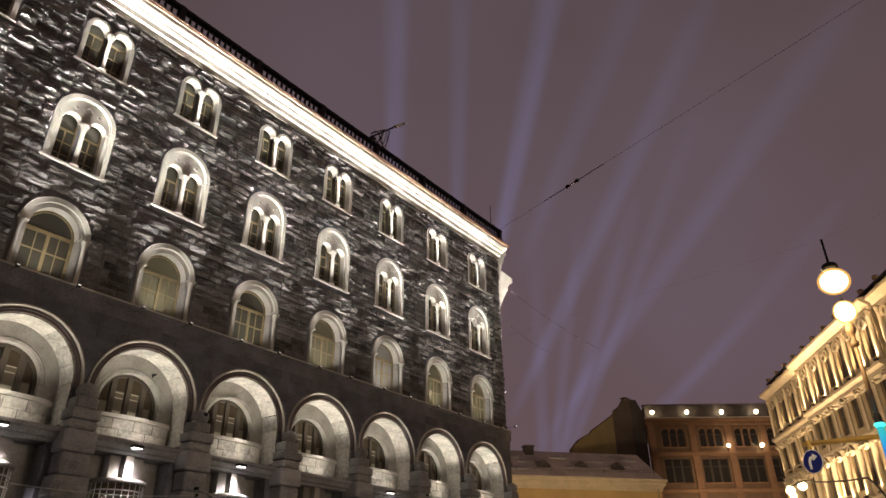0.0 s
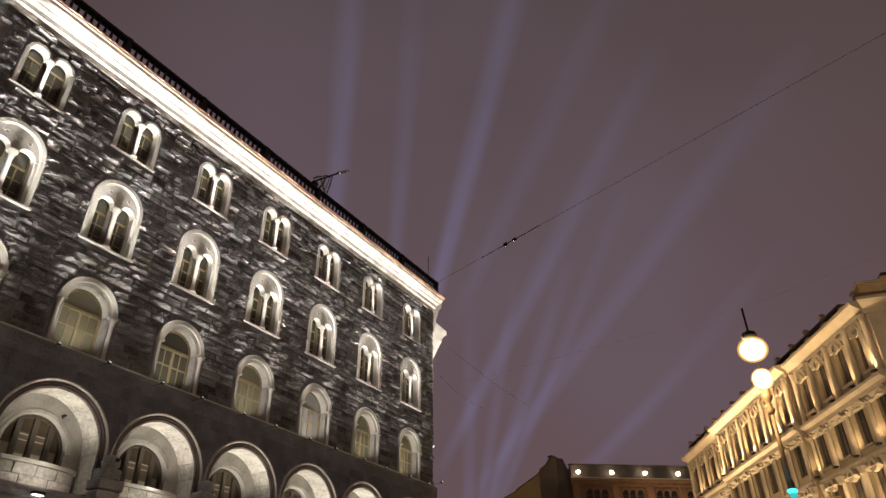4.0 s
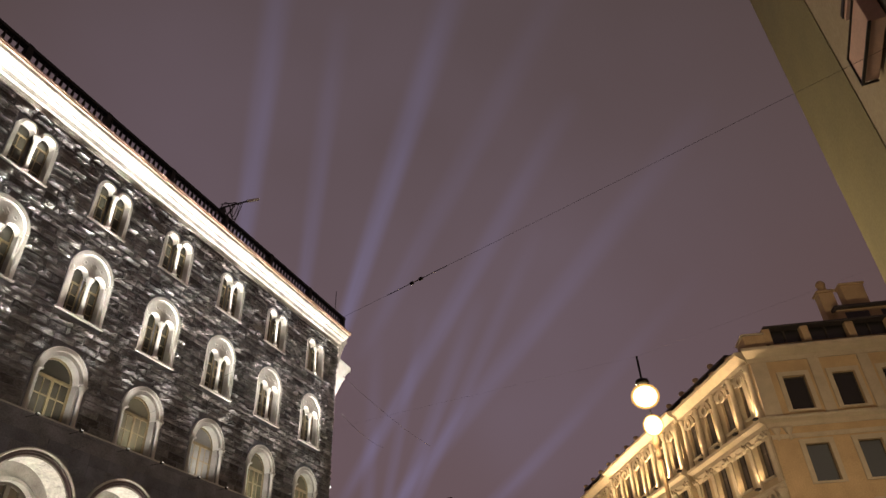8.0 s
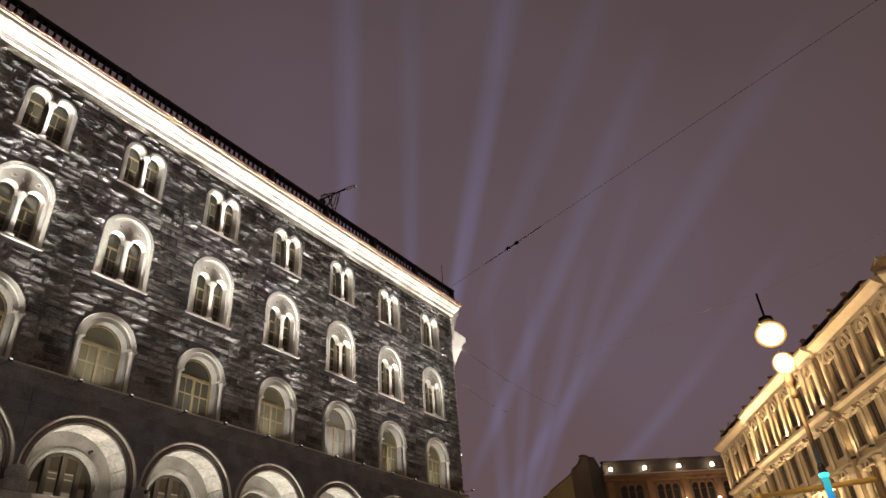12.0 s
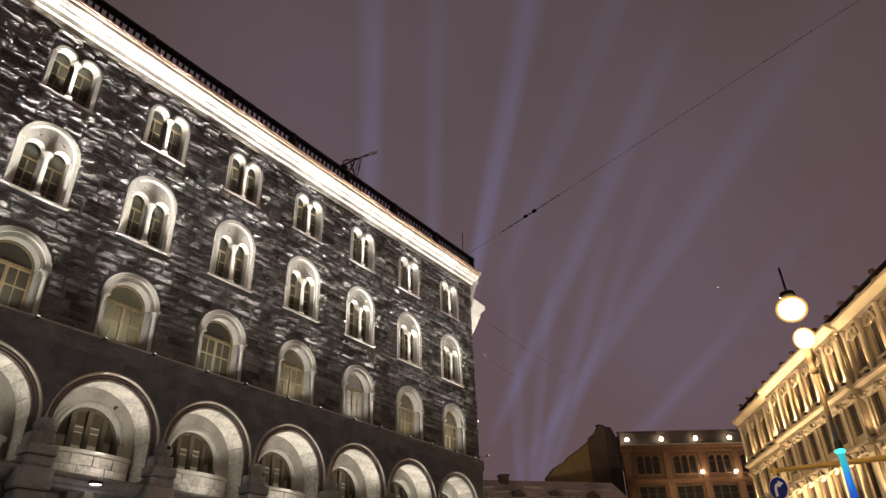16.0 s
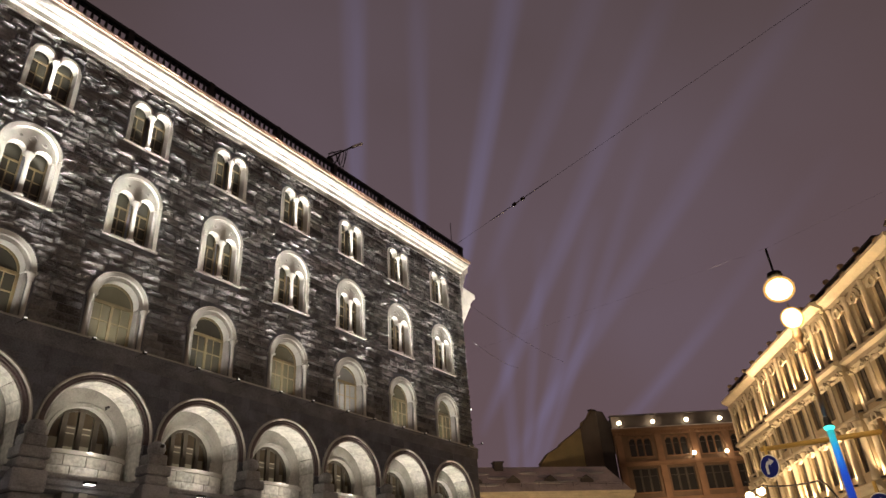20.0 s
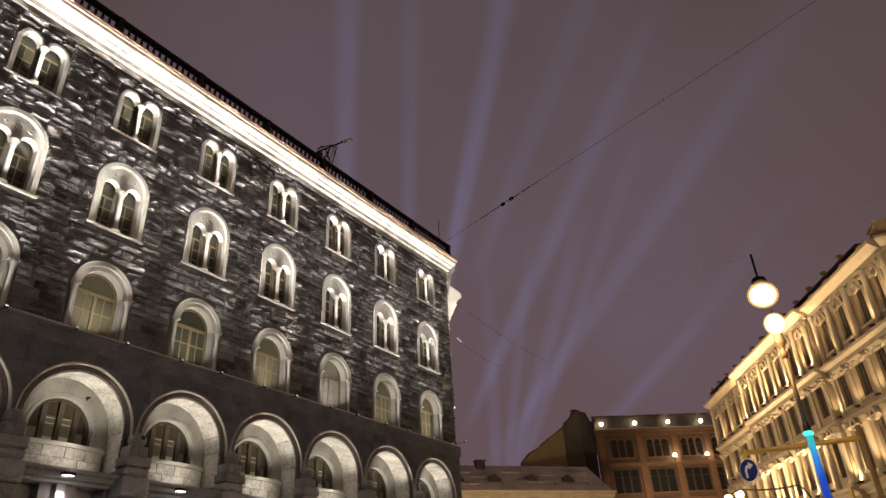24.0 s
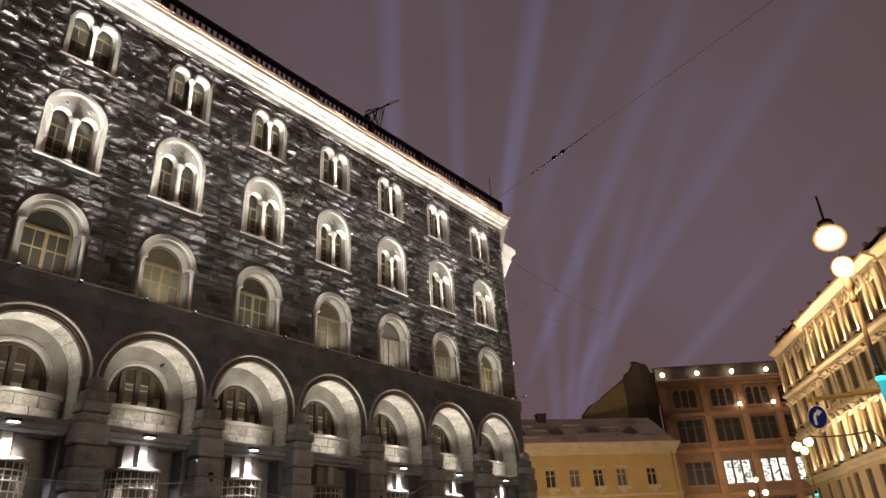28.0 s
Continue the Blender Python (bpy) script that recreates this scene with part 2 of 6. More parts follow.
def mesh_of(name, bm, mats):
    me = bpy.data.meshes.new(name)
    bmesh.ops.recalc_face_normals(bm, faces=bm.faces)
    bm.to_mesh(me)
    bm.free()
    for m in (mats if isinstance(mats, (list, tuple)) else [mats]):
        me.materials.append(m)
    return me


def part(name, bm, mats, parent=None, label="", smooth=False):
    me = mesh_of(name, bm, mats)
    if smooth:
        for p in me.polygons:
            p.use_smooth = True
    ob = new(name, me)
    if parent:
        ob.parent = parent
    if label:
        ob["label"] = label
    return ob


def thing(name, label, category, m=None, group="", kind=""):
    ob = new(name)
    ob.empty_display_size = 0.3
    if m is not None:
        ob.matrix_world = m
    return tagged(ob, label, category, group, kind)


def again(ob, m, parent=None):
    """A copy of a part with its sub-parts under the same parent."""
    made = {}
    for o in (ob, *ob.children_recursive):
        made[o] = o.copy()
        scene.collection.objects.link(made[o])
        if o is not ob:
            made[o].parent = made[o.parent]
    made[ob].parent = parent or ob.parent
    made[ob].matrix_basis = m @ ob.matrix_basis
    return made[ob]


def box(bm, x0, x1, y0, y1, z0, z1, bevel=0.0):
    vs = [bm.verts.new((x, y, z)) for x in (x0, x1) for y in (y0, y1) for z in (z0, z1)]
    fs = [(0, 1, 3, 2), (4, 6, 7, 5), (0, 4, 5, 1), (2, 3, 7, 6), (0, 2, 6, 4), (1, 5, 7, 3)]
    faces = [bm.faces.new([vs[i] for i in f]) for f in fs]
    if bevel:
        es = list({e for f in faces for e in f.edges})
        bmesh.ops.bevel(bm, geom=es, offset=bevel, segments=1, affect="EDGES")
    return bm


def boxes(*rows):
    bm = bmesh.new()
    for r in rows:
        box(bm, *r)
    return bm


def prism(bm, outline, y0, y1):
    """Extrudes an outline of (x, z) from y0 to y1."""
    a = [bm.verts.new((x, y0, z)) for x, z in outline]
    b = [bm.verts.new((x, y1, z)) for x, z in outline]
    n = len(outline)
    bm.faces.new(a)
    bm.faces.new(b[::-1])
    for i in range(n):
        j = (i + 1) % n
        bm.faces.new((a[i], b[i], b[j], a[j]))
    return bm


def moulding(bm, profile, x0, x1, miter0=0.0, miter1=0.0):
    """Extrudes a profile of (out, z) along x; out is towards -y. Miters lengthen the ends by out times the factor."""
    a = [bm.verts.new((x0 - o * miter0, -o, z)) for o, z in profile]
    b = [bm.verts.new((x1 + o * miter1, -o, z)) for o, z in profile]
    n = len(profile)
    bm.faces.new(a)
    bm.faces.new(b[::-1])
    for i in range(n):
        j = (i + 1) % n
        bm.faces.new((a[i], b[i], b[j], a[j]))
    return bm


def arc(r, a0=0.0, a1=180.0, n=16, cx=0.0, cz=0.0):
    return [(cx + r * math.cos(radians(a0 + (a1 - a0) * i / n)), cz + r * math.sin(radians(a0 + (a1 - a0) * i / n))) for i in range(n + 1)]


def arch_ring(bm, cx, cz, r0, r1, y0, y1, n=16, a0=0.0, a1=180.0):
    """A solid half ring between two radii and two depths."""
    inn, out = arc(r0, a0, a1, n, cx, cz), arc(r1, a0, a1, n, cx, cz)
    g = [[bm.verts.new((p[i][0], y, p[i][1])) for i in range(n + 1)] for p, y in ((inn, y0), (out, y0), (out, y1), (inn, y1))]
    for k in range(4):
        u, v = g[k], g[(k + 1) % 4]
        for i in range(n):
            bm.faces.new((u[i], u[i + 1], v[i + 1], v[i]))
    for i in (0, n):
        bm.faces.new([g[k][i] for k in range(4)])
    return bm


def lathe(bm, profile, cx=0.0, cy=0.0, n=10):
    rings = [[bm.verts.new((cx + r * math.cos(2 * math.pi * i / n), cy + r * math.sin(2 * math.pi * i / n), z)) for i in range(n)] for r, z in profile]
    for a, b in zip(rings, rings[1:]):
        for i in range(n):
            j = (i + 1) % n
            bm.faces.new((a[i], a[j], b[j], b[i]))
    bm.faces.new(rings[0][::-1])
    bm.faces.new(rings[-1])
    return bm


def arched(hw, z0, spring, n=14):
    """Outline of a round-arched opening."""
    return [(-hw, z0), (hw, z0)] + arc(hw, 0, 180, n, 0, spring)


def rod(bm, p, q, r=0.02, n=6):
    p, q = Vector(p), Vector(q)
    w = (q - p).normalized()
    a = w.orthogonal().normalized()
    b = w.cross(a)
    g = [[bm.verts.new(c + r * (a * math.cos(2 * math.pi * i / n) + b * math.sin(2 * math.pi * i / n))) for i in range(n)] for c in (p, q)]
    for i in range(n):
        j = (i + 1) % n
        bm.faces.new((g[0][i], g[0][j], g[1][j], g[1][i]))
    bm.faces.new(g[0][::-1])
    bm.faces.new(g[1])
    return bm


def panel_round(bm, x0, x1, z0, z1, y, cx, hw, base, spring, depth, n=14):
    """A wall panel in the plane y with one round-arched opening and its reveals, going in by depth."""
    def quad(*p):
        bm.faces.new([bm.verts.new(v) for v in p])
    if base > z0:
        quad((x0, y, z0), (x1, y, z0), (x1, y, base), (x0, y, base))
    quad((x0, y, base), (cx - hw, y, base), (cx - hw, y, spring), (x0, y, spring))
    quad((cx + hw, y, base), (x1, y, base), (x1, y, spring), (cx + hw, y, spring))
    pts = arc(hw, 180, 0, n, cx, spring)
    quad((x0, y, spring), (cx - hw, y, spring), (cx - hw, y, z1), (x0, y, z1))
    quad((cx + hw, y, spring), (x1, y, spring), (x1, y, z1), (cx + hw, y, z1))
    for (ax, az), (bx, bz) in zip(pts, pts[1:]):
        quad((ax, y, az), (bx, y, bz), (bx, y, z1), (ax, y, z1))
        quad((ax, y, az), (ax, y + depth, az), (bx, y + depth, bz), (bx, y, bz))
    for s in (-hw, hw):
        quad((cx + s, y, base), (cx + s, y + depth, base), (cx + s, y + depth, spring), (cx + s, y, spring))
    quad((cx - hw, y, base), (cx - hw, y + depth, base), (cx + hw, y + depth, base), (cx + hw, y, base))


def panel_flat(bm, x0, x1, z0, z1, holes, y=0.0, depth=0.25):
    """A wall panel with rectangular holes (a, b, c, d) in one row, with reveals."""
    def quad(*p):
        bm.faces.new([bm.verts.new(v) for v in p])
    at = x0
    for a, b, c, d in sorted(holes):
        quad((at, y, z0), (a, y, z0), (a, y, z1), (at, y, z1))
        quad((a, y, z0), (b, y, z0), (b, y, c), (a, y, c))
        quad((a, y, d), (b, y, d), (b, y, z1), (a, y, z1))
        for p, q in (((a, c), (a, d)), ((b, c), (b, d)), ((a, c), (b, c)), ((a, d), (b, d))):
            quad((p[0], y, p[1]), (p[0], y + depth, p[1]), (q[0], y + depth, q[1]), (q[0], y, q[1]))
        at = b
    quad((at, y, z0), (x1, y, z0), (x1, y, z1), (at, y, z1))


# ---- ground ----
bm = bmesh.new()
bmesh.ops.create_grid(bm, x_segments=40, y_segments=40, size=700)
tagged(part("ground", bm, ASPHALT), "dark wet asphalt ground with snow traces", "ground", kind="structure")


def pavement(name, outline, z=0.15):
    bm = bmesh.new()
    a = [bm.verts.new((x, y, 0.0)) for x, y in outline]
    b = [bm.verts.new((x, y, z)) for x, y in outline]
    bm.faces.new(b)
    for i in range(len(a)):
        j = (i + 1) % len(a)
        bm.faces.new((a[i], a[j], b[j], b[i]))
    return tagged(part(name, bm, SNOW), "snow-dusted pavement raised above the road", "pavement", kind="structure")


pavement("pavement_near", [(-60, -3.5), (15.0, -3.5), (15.0, 2.2), (-60, 2.2)])
pavement("pavement_far", [(-60, 17.0), (36.5, 17.0), (36.5, 60), (END, 60), (END, 19.5), (-60, 19.5)])
bm = boxes((-60, 15.0, 2.2, 2.45, 0, 0.17), (-60, 36.5, 16.75, 17.0, 0, 0.17))
tagged(part("kerb", bm, KERB), "worn grey granite kerbstones along the pavements", "kerb", kind="structure")

# ---- dark granite bank building ----
bank = thing("granite_building", "dark rock-faced granite palazzo with floodlit arched windows", "building", Matrix.Translation((0, FRONT, 0)))
X0, X1 = BAYS[0] - BAY / 2, END
LOW = FRONT - LOWF

TOPS = (10.62, 14.25, 18.45, 21.90)
WIN_A = dict(hw=0.94, base=18.97, top=21.26)
WIN_B = dict(hw=0.98, base=14.78, spring=16.66)
WIN_C = dict(hw=1.06, base=10.72, spring=12.35)


def bay_edges(k):
    return (X0 if k == 0 else BAYS[k] - BAY / 2), (X1 if k == len(BAYS) - 1 else BAYS[k] + BAY / 2)


bm = bmesh.new()
for k, cx in enumerate(BAYS):
    a, b = bay_edges(k)
    panel_round(bm, a, b, TOPS[0], TOPS[1], 0, cx, WIN_C["hw"], WIN_C["base"], WIN_C["spring"], 0.42)
    panel_round(bm, a, b, TOPS[1], TOPS[2], 0, cx, WIN_B["hw"], WIN_B["base"], WIN_B["spring"], 0.45)
    panel_flat(bm, a, b, TOPS[2], TOPS[3], [(cx - WIN_A["hw"], cx + WIN_A["hw"], WIN_A["base"], WIN_A["top"])], 0, 0.42)
part("wall", bm, GRANITE, bank)
bm = boxes((X0, X1, 0.43, 0.75, 10.3, 22.9), (X0, X1, 1.06, 1.30, 0, 10.296))
part("inner_wall", bm, GRANITE, bank)
bm = boxes((X1 - 0.35, X1 - 0.01, 0.0, 26, 0, 22.9), (X0, X0 + 0.3, 0.75, 26, 0, 22.9), (X0, X1, 25.7, 26, 0, 22.9))
part("side_wall", bm, GRANITE, bank)
bm = boxes((X0, X1, -0.3, 26, 22.93, 23.0))
part("roof", bm, DARKROOF, bank)

# rock-faced courses between the openings
rng = random.Random(4)


def rock(bm, x0, x1, z0, z1, out, r, nx=10, nz=6, y=0.0, fx=3.3, fz=9.0):
    """One rock-faced block: rough, bulging front with chamfered, sunk margins."""
    off = Vector((r.random() * 50, r.random() * 50, r.random() * 50))
    tilt = r.uniform(-0.2, 0.75)
    grid = []
    for j in range(nz + 1):
        row = []
        for i in range(nx + 1):
            u, v = i / nx, (j / nz) ** 1.35
            x, z = x0 + (x1 - x0) * u, z0 + (z1 - z0) * v
            if i in (0, nx) or j in (0, nz):
                d = 0.02 * out
            else:
                a = noise.noise(Vector((x * fx, z * fz, 0)) + off)
                b = noise.noise(Vector((x * fx * 3.1, z * fz * 2.4, 7)) + off)
                low = v / 0.28 if v < 0.28 else 1.0 - 0.30 * (v - 0.28) / 0.72
                d = out * max(0.08, low * (0.95 + 0.95 * a + 0.5 * b) + 0.3 * tilt * (v - 0.5))
                z += (z1 - z0) * 0.16 * noise.noise(Vector((x * fx * 2, z * fz, 9)) + off)
            row.append(bm.verts.new((x, y - d, z)))
        grid.append(row)
    for j in range(nz):
        for i in range(nx):
            bm.faces.new((grid[j][i], grid[j][i + 1], grid[j + 1][i + 1], grid[j + 1][i]))


def spans(z0, z1):
    """Free stretches of wall in a course, between the window surrounds."""
    zm = (z0 + z1) / 2
    cuts = []
    for cx in BAYS:
        for w, m in ((WIN_A, 0.04), (WIN_B, 0.07), (WIN_C, 0.10)):
            top = w.get("top") or w["spring"] + w["hw"] + m
            if w["base"] - 0.06 < z1 and z0 < top:
                h = w["hw"] + m
                if "spring" in w and zm > w["spring"]:
                    h = math.sqrt(max(0.0, (w["hw"] + m) ** 2 - (max(z0, w["spring"]) - w["spring"]) ** 2))
                if h > 0.05:
                    cuts.append((cx - h, cx + h))
    cuts.sort()
    at, free = X0, []
    for a, b in cuts:
        if a - at > 0.12:
            free.append((at, a))
        at = max(at, b)
    free.append((at, X1))
    return free


near_blocks, far_blocks = [], []
z = 10.82
while z < 21.80:
    h = rng.choice((0.24, 0.28, 0.30, 0.34))
    h = min(h, 21.86 - z)
    if h < 0.1:
        break
    for a, b in spans(z, z + h):
        x = a
        while x < b - 0.02:
            ln = rng.uniform(0.42, 1.05)
            if b - x - ln < 0.3:
                ln = b - x
            (near_blocks if 9.8 < x < 15.0 and z > 10.9 and len(near_blocks) < 290 else far_blocks).append((x + 0.008, x + ln - 0.008, z + 0.008, z + h - 0.008))
            x += ln
    z += h
bm = bmesh.new()
for a, b, c, d in far_blocks:
    rock(bm, a, b, c, d, rng.uniform(0.045, 0.12), rng)
part("rock_face", bm, ROCK, bank)["kind"] = "stuff"

# rough quoins on the street corner
bm = bmesh.new()
z = 10.7
while z < 21.7:
    h = rng.uniform(0.28, 0.36)
    o, w = rng.uniform(0.03, 0.10), rng.uniform(0.5, 1.1)
    box(bm, X1 - 0.02, X1 + o, 0.02, w, z + 0.01, z + h - 0.01, 0.03)
    z += h
part("quoins", bm, GRANITE, bank)

# ledge over the arcade
bm = bmesh.new()
moulding(bm, [(0.0, 9.95), (LOW + 0.012, 9.95), (LOW + 0.02, 10.36), (LOW + 0.05, 10.40), (LOW + 0.06, 10.47), (LOW + 0.03, 10.50), (0.02, 10.66), (0.0, 10.66)], X0, X1, 0, 0.35)
part("ledge", bm, GRANITE, bank)
# thin added strip: the lamps' spill along the ledge is put into its pale colour
part("ledge_nosing", box(bmesh.new(), X0, X1 + 0.2, -LOW - 0.085, -LOW - 0.03, 10.475, 10.53, 0.015), PALE, bank, "pale strip standing in for lamp spill on the ledge edge")

# main cornice and its copper edge
bm = bmesh.new()
moulding(bm, [(0.0, 21.82), (0.07, 21.82), (0.09, 22.00), (0.06, 22.02), (0.06, 22.06), (0.17, 22.12), (0.20, 22.30), (0.30, 22.38), (0.34, 22.44), (0.34, 22.47), (0.42, 22.55), (0.50, 22.68), (0.50, 22.88), (0.0, 22.95)], X0, X1, 0, 1.0)
part("cornice", bm, CORNICE, bank)
bm = bmesh.new()
moulding(bm, [(0.30, 22.885), (0.57, 22.80), (0.60, 22.815), (0.60, 22.87), (0.575, 22.885), (0.575, 22.905), (0.62, 22.92), (0.62, 22.97), (0.30, 23.0)], X0, X1, 0, 1.0)
part("copper_gutter", bm, COPPER, bank, "red-brown copper gutter edge")
# return of the cornice round the corner, on a long curved cove
bm = bmesh.new()
prism(bm, [(X1 + 0.004, 20.35), (X1 + 0.12, 20.40), (X1 + 0.20, 20.9), (X1 + 0.34, 21.4), (X1 + 0.55, 21.85), (X1 + 0.60, 21.86), (X1 + 0.60, 22.05), (X1 + 0.80, 22.35), (X1 + 0.98, 22.52), (X1 + 1.02, 22.53), (X1 + 1.02, 22.9), (X1 + 0.004, 22.94)], -0.06, 24)
part("cornice_return", bm, CORNICE, bank)
# cornice of the corner bay on the side street
bm = bmesh.new()
prism(bm, [(X1 + 0.02, 18.2), (X1 + 0.35, 18.25), (X1 + 0.95, 19.2), (X1 + 1.75, 20.4), (X1 + 1.85, 20.42), (X1 + 1.85, 20.7), (X1 + 2.35, 21.2), (X1 + 2.5, 21.22), (X1 + 2.5, 21.55), (X1 + 0.02, 21.7)], 0.45, 2.6)
part("corner_bay", bm, PALE, bank)

# parapet railing
bm = bmesh.new()
box(bm, X0, X1 - 0.02, -0.48, -0.24, 22.99, 23.10)
part("railing_foot", bm, IRON, bank)
bm = bmesh.new()
box(bm, X0, X1 - 0.02, -0.50, -0.22, 23.68, 23.82)
part("railing_top", bm, IRON, bank)
bm = bmesh.new()
lathe(bm, [(0.055, 23.10), (0.06, 23.16), (0.035, 23.2), (0.075, 23.34), (0.05, 23.5), (0.03, 23.58), (0.06, 23.62), (0.06, 23.68)], n=7)
bal = mesh_of("baluster", bm, IRON)
x = X0 + 0.3
while x < X1 - 0.3:
    ob = new("baluster", bal)
    ob.parent, ob.location = bank, (x, -0.36, 0)
    x += 0.29
for k in range(len(BAYS) + 1):
    xp = X0 + 0.2 + BAY * k if k < len(BAYS) else X1 - 0.22
    part("railing_pier", boxes((xp - 0.11, xp + 0.11, -0.515, -0.205, 22.99, 23.835)), IRON, bank)

# -- top row: twin-arched windows --
def plate(bm, xs, low, high, y0, y1):
    """A solid sheet between two curves over x."""
    f = [[bm.verts.new((x, y, fn(x))) for x in xs] for y in (y0, y1) for fn in (low, high)]
    n = len(xs)
    for i in range(n - 1):
        bm.faces.new((f[0][i], f[0][i + 1], f[1][i + 1], f[1][i]))
        bm.faces.new((f[2][i], f[3][i], f[3][i + 1], f[2][i + 1]))
        bm.faces.new((f[0][i], f[2][i], f[2][i + 1], f[0][i + 1]))
        bm.faces.new((f[1][i], f[1][i + 1], f[3][i + 1], f[3][i]))


def twin(xc, hw, spring):
    """Lower edge of a plate over two round arches."""
    def fn(x):
        best = spring
        for c in (-xc, xc):
            if abs(x - c) < hw:
                best = max(best, spring + math.sqrt(hw * hw - (x - c) ** 2))
        return best
    return fn


def line(a, b, n=40):
    return [a + (b - a) * i / n for i in range(n + 1)]


def window_a(cx):
    bm = bmesh.new()
    hw, zc = 0.94, 20.70
    plate(bm, line(-hw, hw, 64), twin(0.45, 0.33, zc), lambda x: 21.27, 0.04, 0.30)
    w = part("window", bm, GRANITE, bank, "paired round-arched window with a slim stone column")
    bm = bmesh.new()
    for s in (-0.45, 0.45):
        arch_ring(bm, s, zc, 0.325, 0.44, -0.07, 0.06, 14)
        arch_ring(bm, s, zc, 0.30, 0.34, 0.0, 0.26, 14)
    part("archivolt", bm, PALE, w)
    for s in (-1, 1):
        part("jamb", box(bmesh.new(), min(s * 0.94, s * 0.78), max(s * 0.94, s * 0.78), -0.068, 0.30, 19.0, zc, 0.012), PALE, w)
    bm = bmesh.new()
    lathe(bm, [(0.14, 19.0), (0.14, 19.06), (0.10, 19.12), (0.075, 19.16), (0.068, 20.38), (0.09, 20.42), (0.08, 20.46), (0.15, 20.60), (0.16, 20.70)], cy=-0.03, n=10)
    part("column", bm, PALE, w, smooth=True)
    part("sill", boxes((-1.0, 1.0, -0.09, 0.30, 18.92, 18.985)), PALE, w)
    for s in (-1, 1):
        c = s * 0.44
        bm = boxes((c - 0.36, c - 0.30, 0.32, 0.38, 18.98, 21.0), (c + 0.30, c + 0.36, 0.32, 0.38, 18.98, 21.0), (c - 0.3, c + 0.3, 0.32, 0.38, 20.55, 20.63), (c - 0.3, c + 0.3, 0.33, 0.37, 19.98, 20.02), (c - 0.3, c + 0.3, 0.33, 0.37, 19.46, 19.50), (c - 0.3, c + 0.3, 0.33, 0.37, 18.98, 19.05), (c - 0.02, c + 0.02, 0.33, 0.37, 19.05, 20.55))
        part("sash", bm, OAK, w)
        part("pane", boxes((c - 0.31, c + 0.31, 0.345, 0.355, 19.0, 21.04)), PANE, w)
    w.location = (cx, 0, 0)
    return w


def window_b(cx):
    bm = bmesh.new()
    R, zs = 0.88, 16.66
    plate(bm, line(-R, R, 64), twin(0.43, 0.33, 16.52), lambda x: zs + math.sqrt(max(0, R * R - x * x)), 0.0, 0.30)
    w = part("window", bm, PALE, bank, "twin lights under one round arch with pierced roundels")
    bm = bmesh.new()
    arch_ring(bm, 0, zs, 0.88, 1.04, -0.07, 0.12, 22)
    arch_ring(bm, 0, zs, 0.83, 0.90, -0.02, 0.16, 22)
    part("archivolt", bm, PALE, w)
    bm = bmesh.new()
    for s in (-0.43, 0.43):
        arch_ring(bm, s, 16.52, 0.30, 0.38, -0.012, 0.26, 14)
    part("inner_archivolt", bm, PALE, w)
    for s in (-1, 1):
        part("jamb", box(bmesh.new(), min(s * 1.04, s * 0.88), max(s * 1.04, s * 0.88), -0.068, 0.12, 14.80, zs, 0.012), PALE, w)
        part("inner_jamb", box(bmesh.new(), min(s * 0.90, s * 0.75), max(s * 0.90, s * 0.75), 0.004, 0.30, 14.80, 16.52, 0.012), PALE, w)
    for x, zz, r in ((0.0, 17.12, 0.13), (-0.40, 17.08, 0.085), (0.40, 17.08, 0.085)):
        bm = bmesh.new()
        if r > 0.1:
            for q in range(4):
                arch_ring(bm, x + 0.075 * math.cos(q * math.pi / 2), zz + 0.075 * math.sin(q * math.pi / 2), 0.06, 0.085, -0.012, 0.004, 12, -100 + 90 * q, 100 + 90 * q)
        else:
            arch_ring(bm, x, zz, r - 0.02, r + 0.015, -0.012, 0.004, 14, 0, 360)
        ring = part("roundel", bm, PALE, w)
        bm = bmesh.new()
        for q in range(4 if r > 0.1 else 1):
            o = 0.06 if r > 0.1 else 0.0
            prism(bm, arc(0.062 if r > 0.1 else r - 0.03, 0, 348, 11, x + o * math.cos(q * math.pi / 2), zz + o * math.sin(q * math.pi / 2)), -0.005 + 0.0006 * q, 0.004)
        part("roundel_void", bm, TRIM if r < 0.1 else PALE, w)
    bm = bmesh.new()
    lathe(bm, [(0.16, 14.80), (0.16, 14.87), (0.11, 14.94), (0.085, 14.98), (0.075, 16.22), (0.10, 16.26), (0.085, 16.30), (0.165, 16.46), (0.175, 16.54)], cy=0.0, n=10)
    part("column", bm, PALE, w, smooth=True)
    part("sill", boxes((-1.12, 1.12, -0.10, 0.30, 14.72, 14.795)), PALE, w)
    for s in (-1, 1):
        c = s * 0.42
        bm = boxes((c - 0.36, c - 0.30, 0.34, 0.40, 14.80, 16.9), (c + 0.29, c + 0.35, 0.34, 0.40, 14.80, 16.9), (c - 0.3, c + 0.3, 0.34, 0.40, 16.20, 16.28), (c - 0.3, c + 0.3, 0.35, 0.39, 15.72, 15.76), (c - 0.3, c + 0.3, 0.35, 0.39, 15.26, 15.30), (c - 0.3, c + 0.3, 0.34, 0.40, 14.80, 14.88), (c - 0.025, c + 0.025, 0.35, 0.39, 14.88, 16.2))
        part("sash", bm, OAK, w)
        part("pane", boxes((c - 0.31, c + 0.31, 0.365, 0.375, 14.82, 16.9)), PANE, w)
    w.location = (cx, 0, 0)
    return w


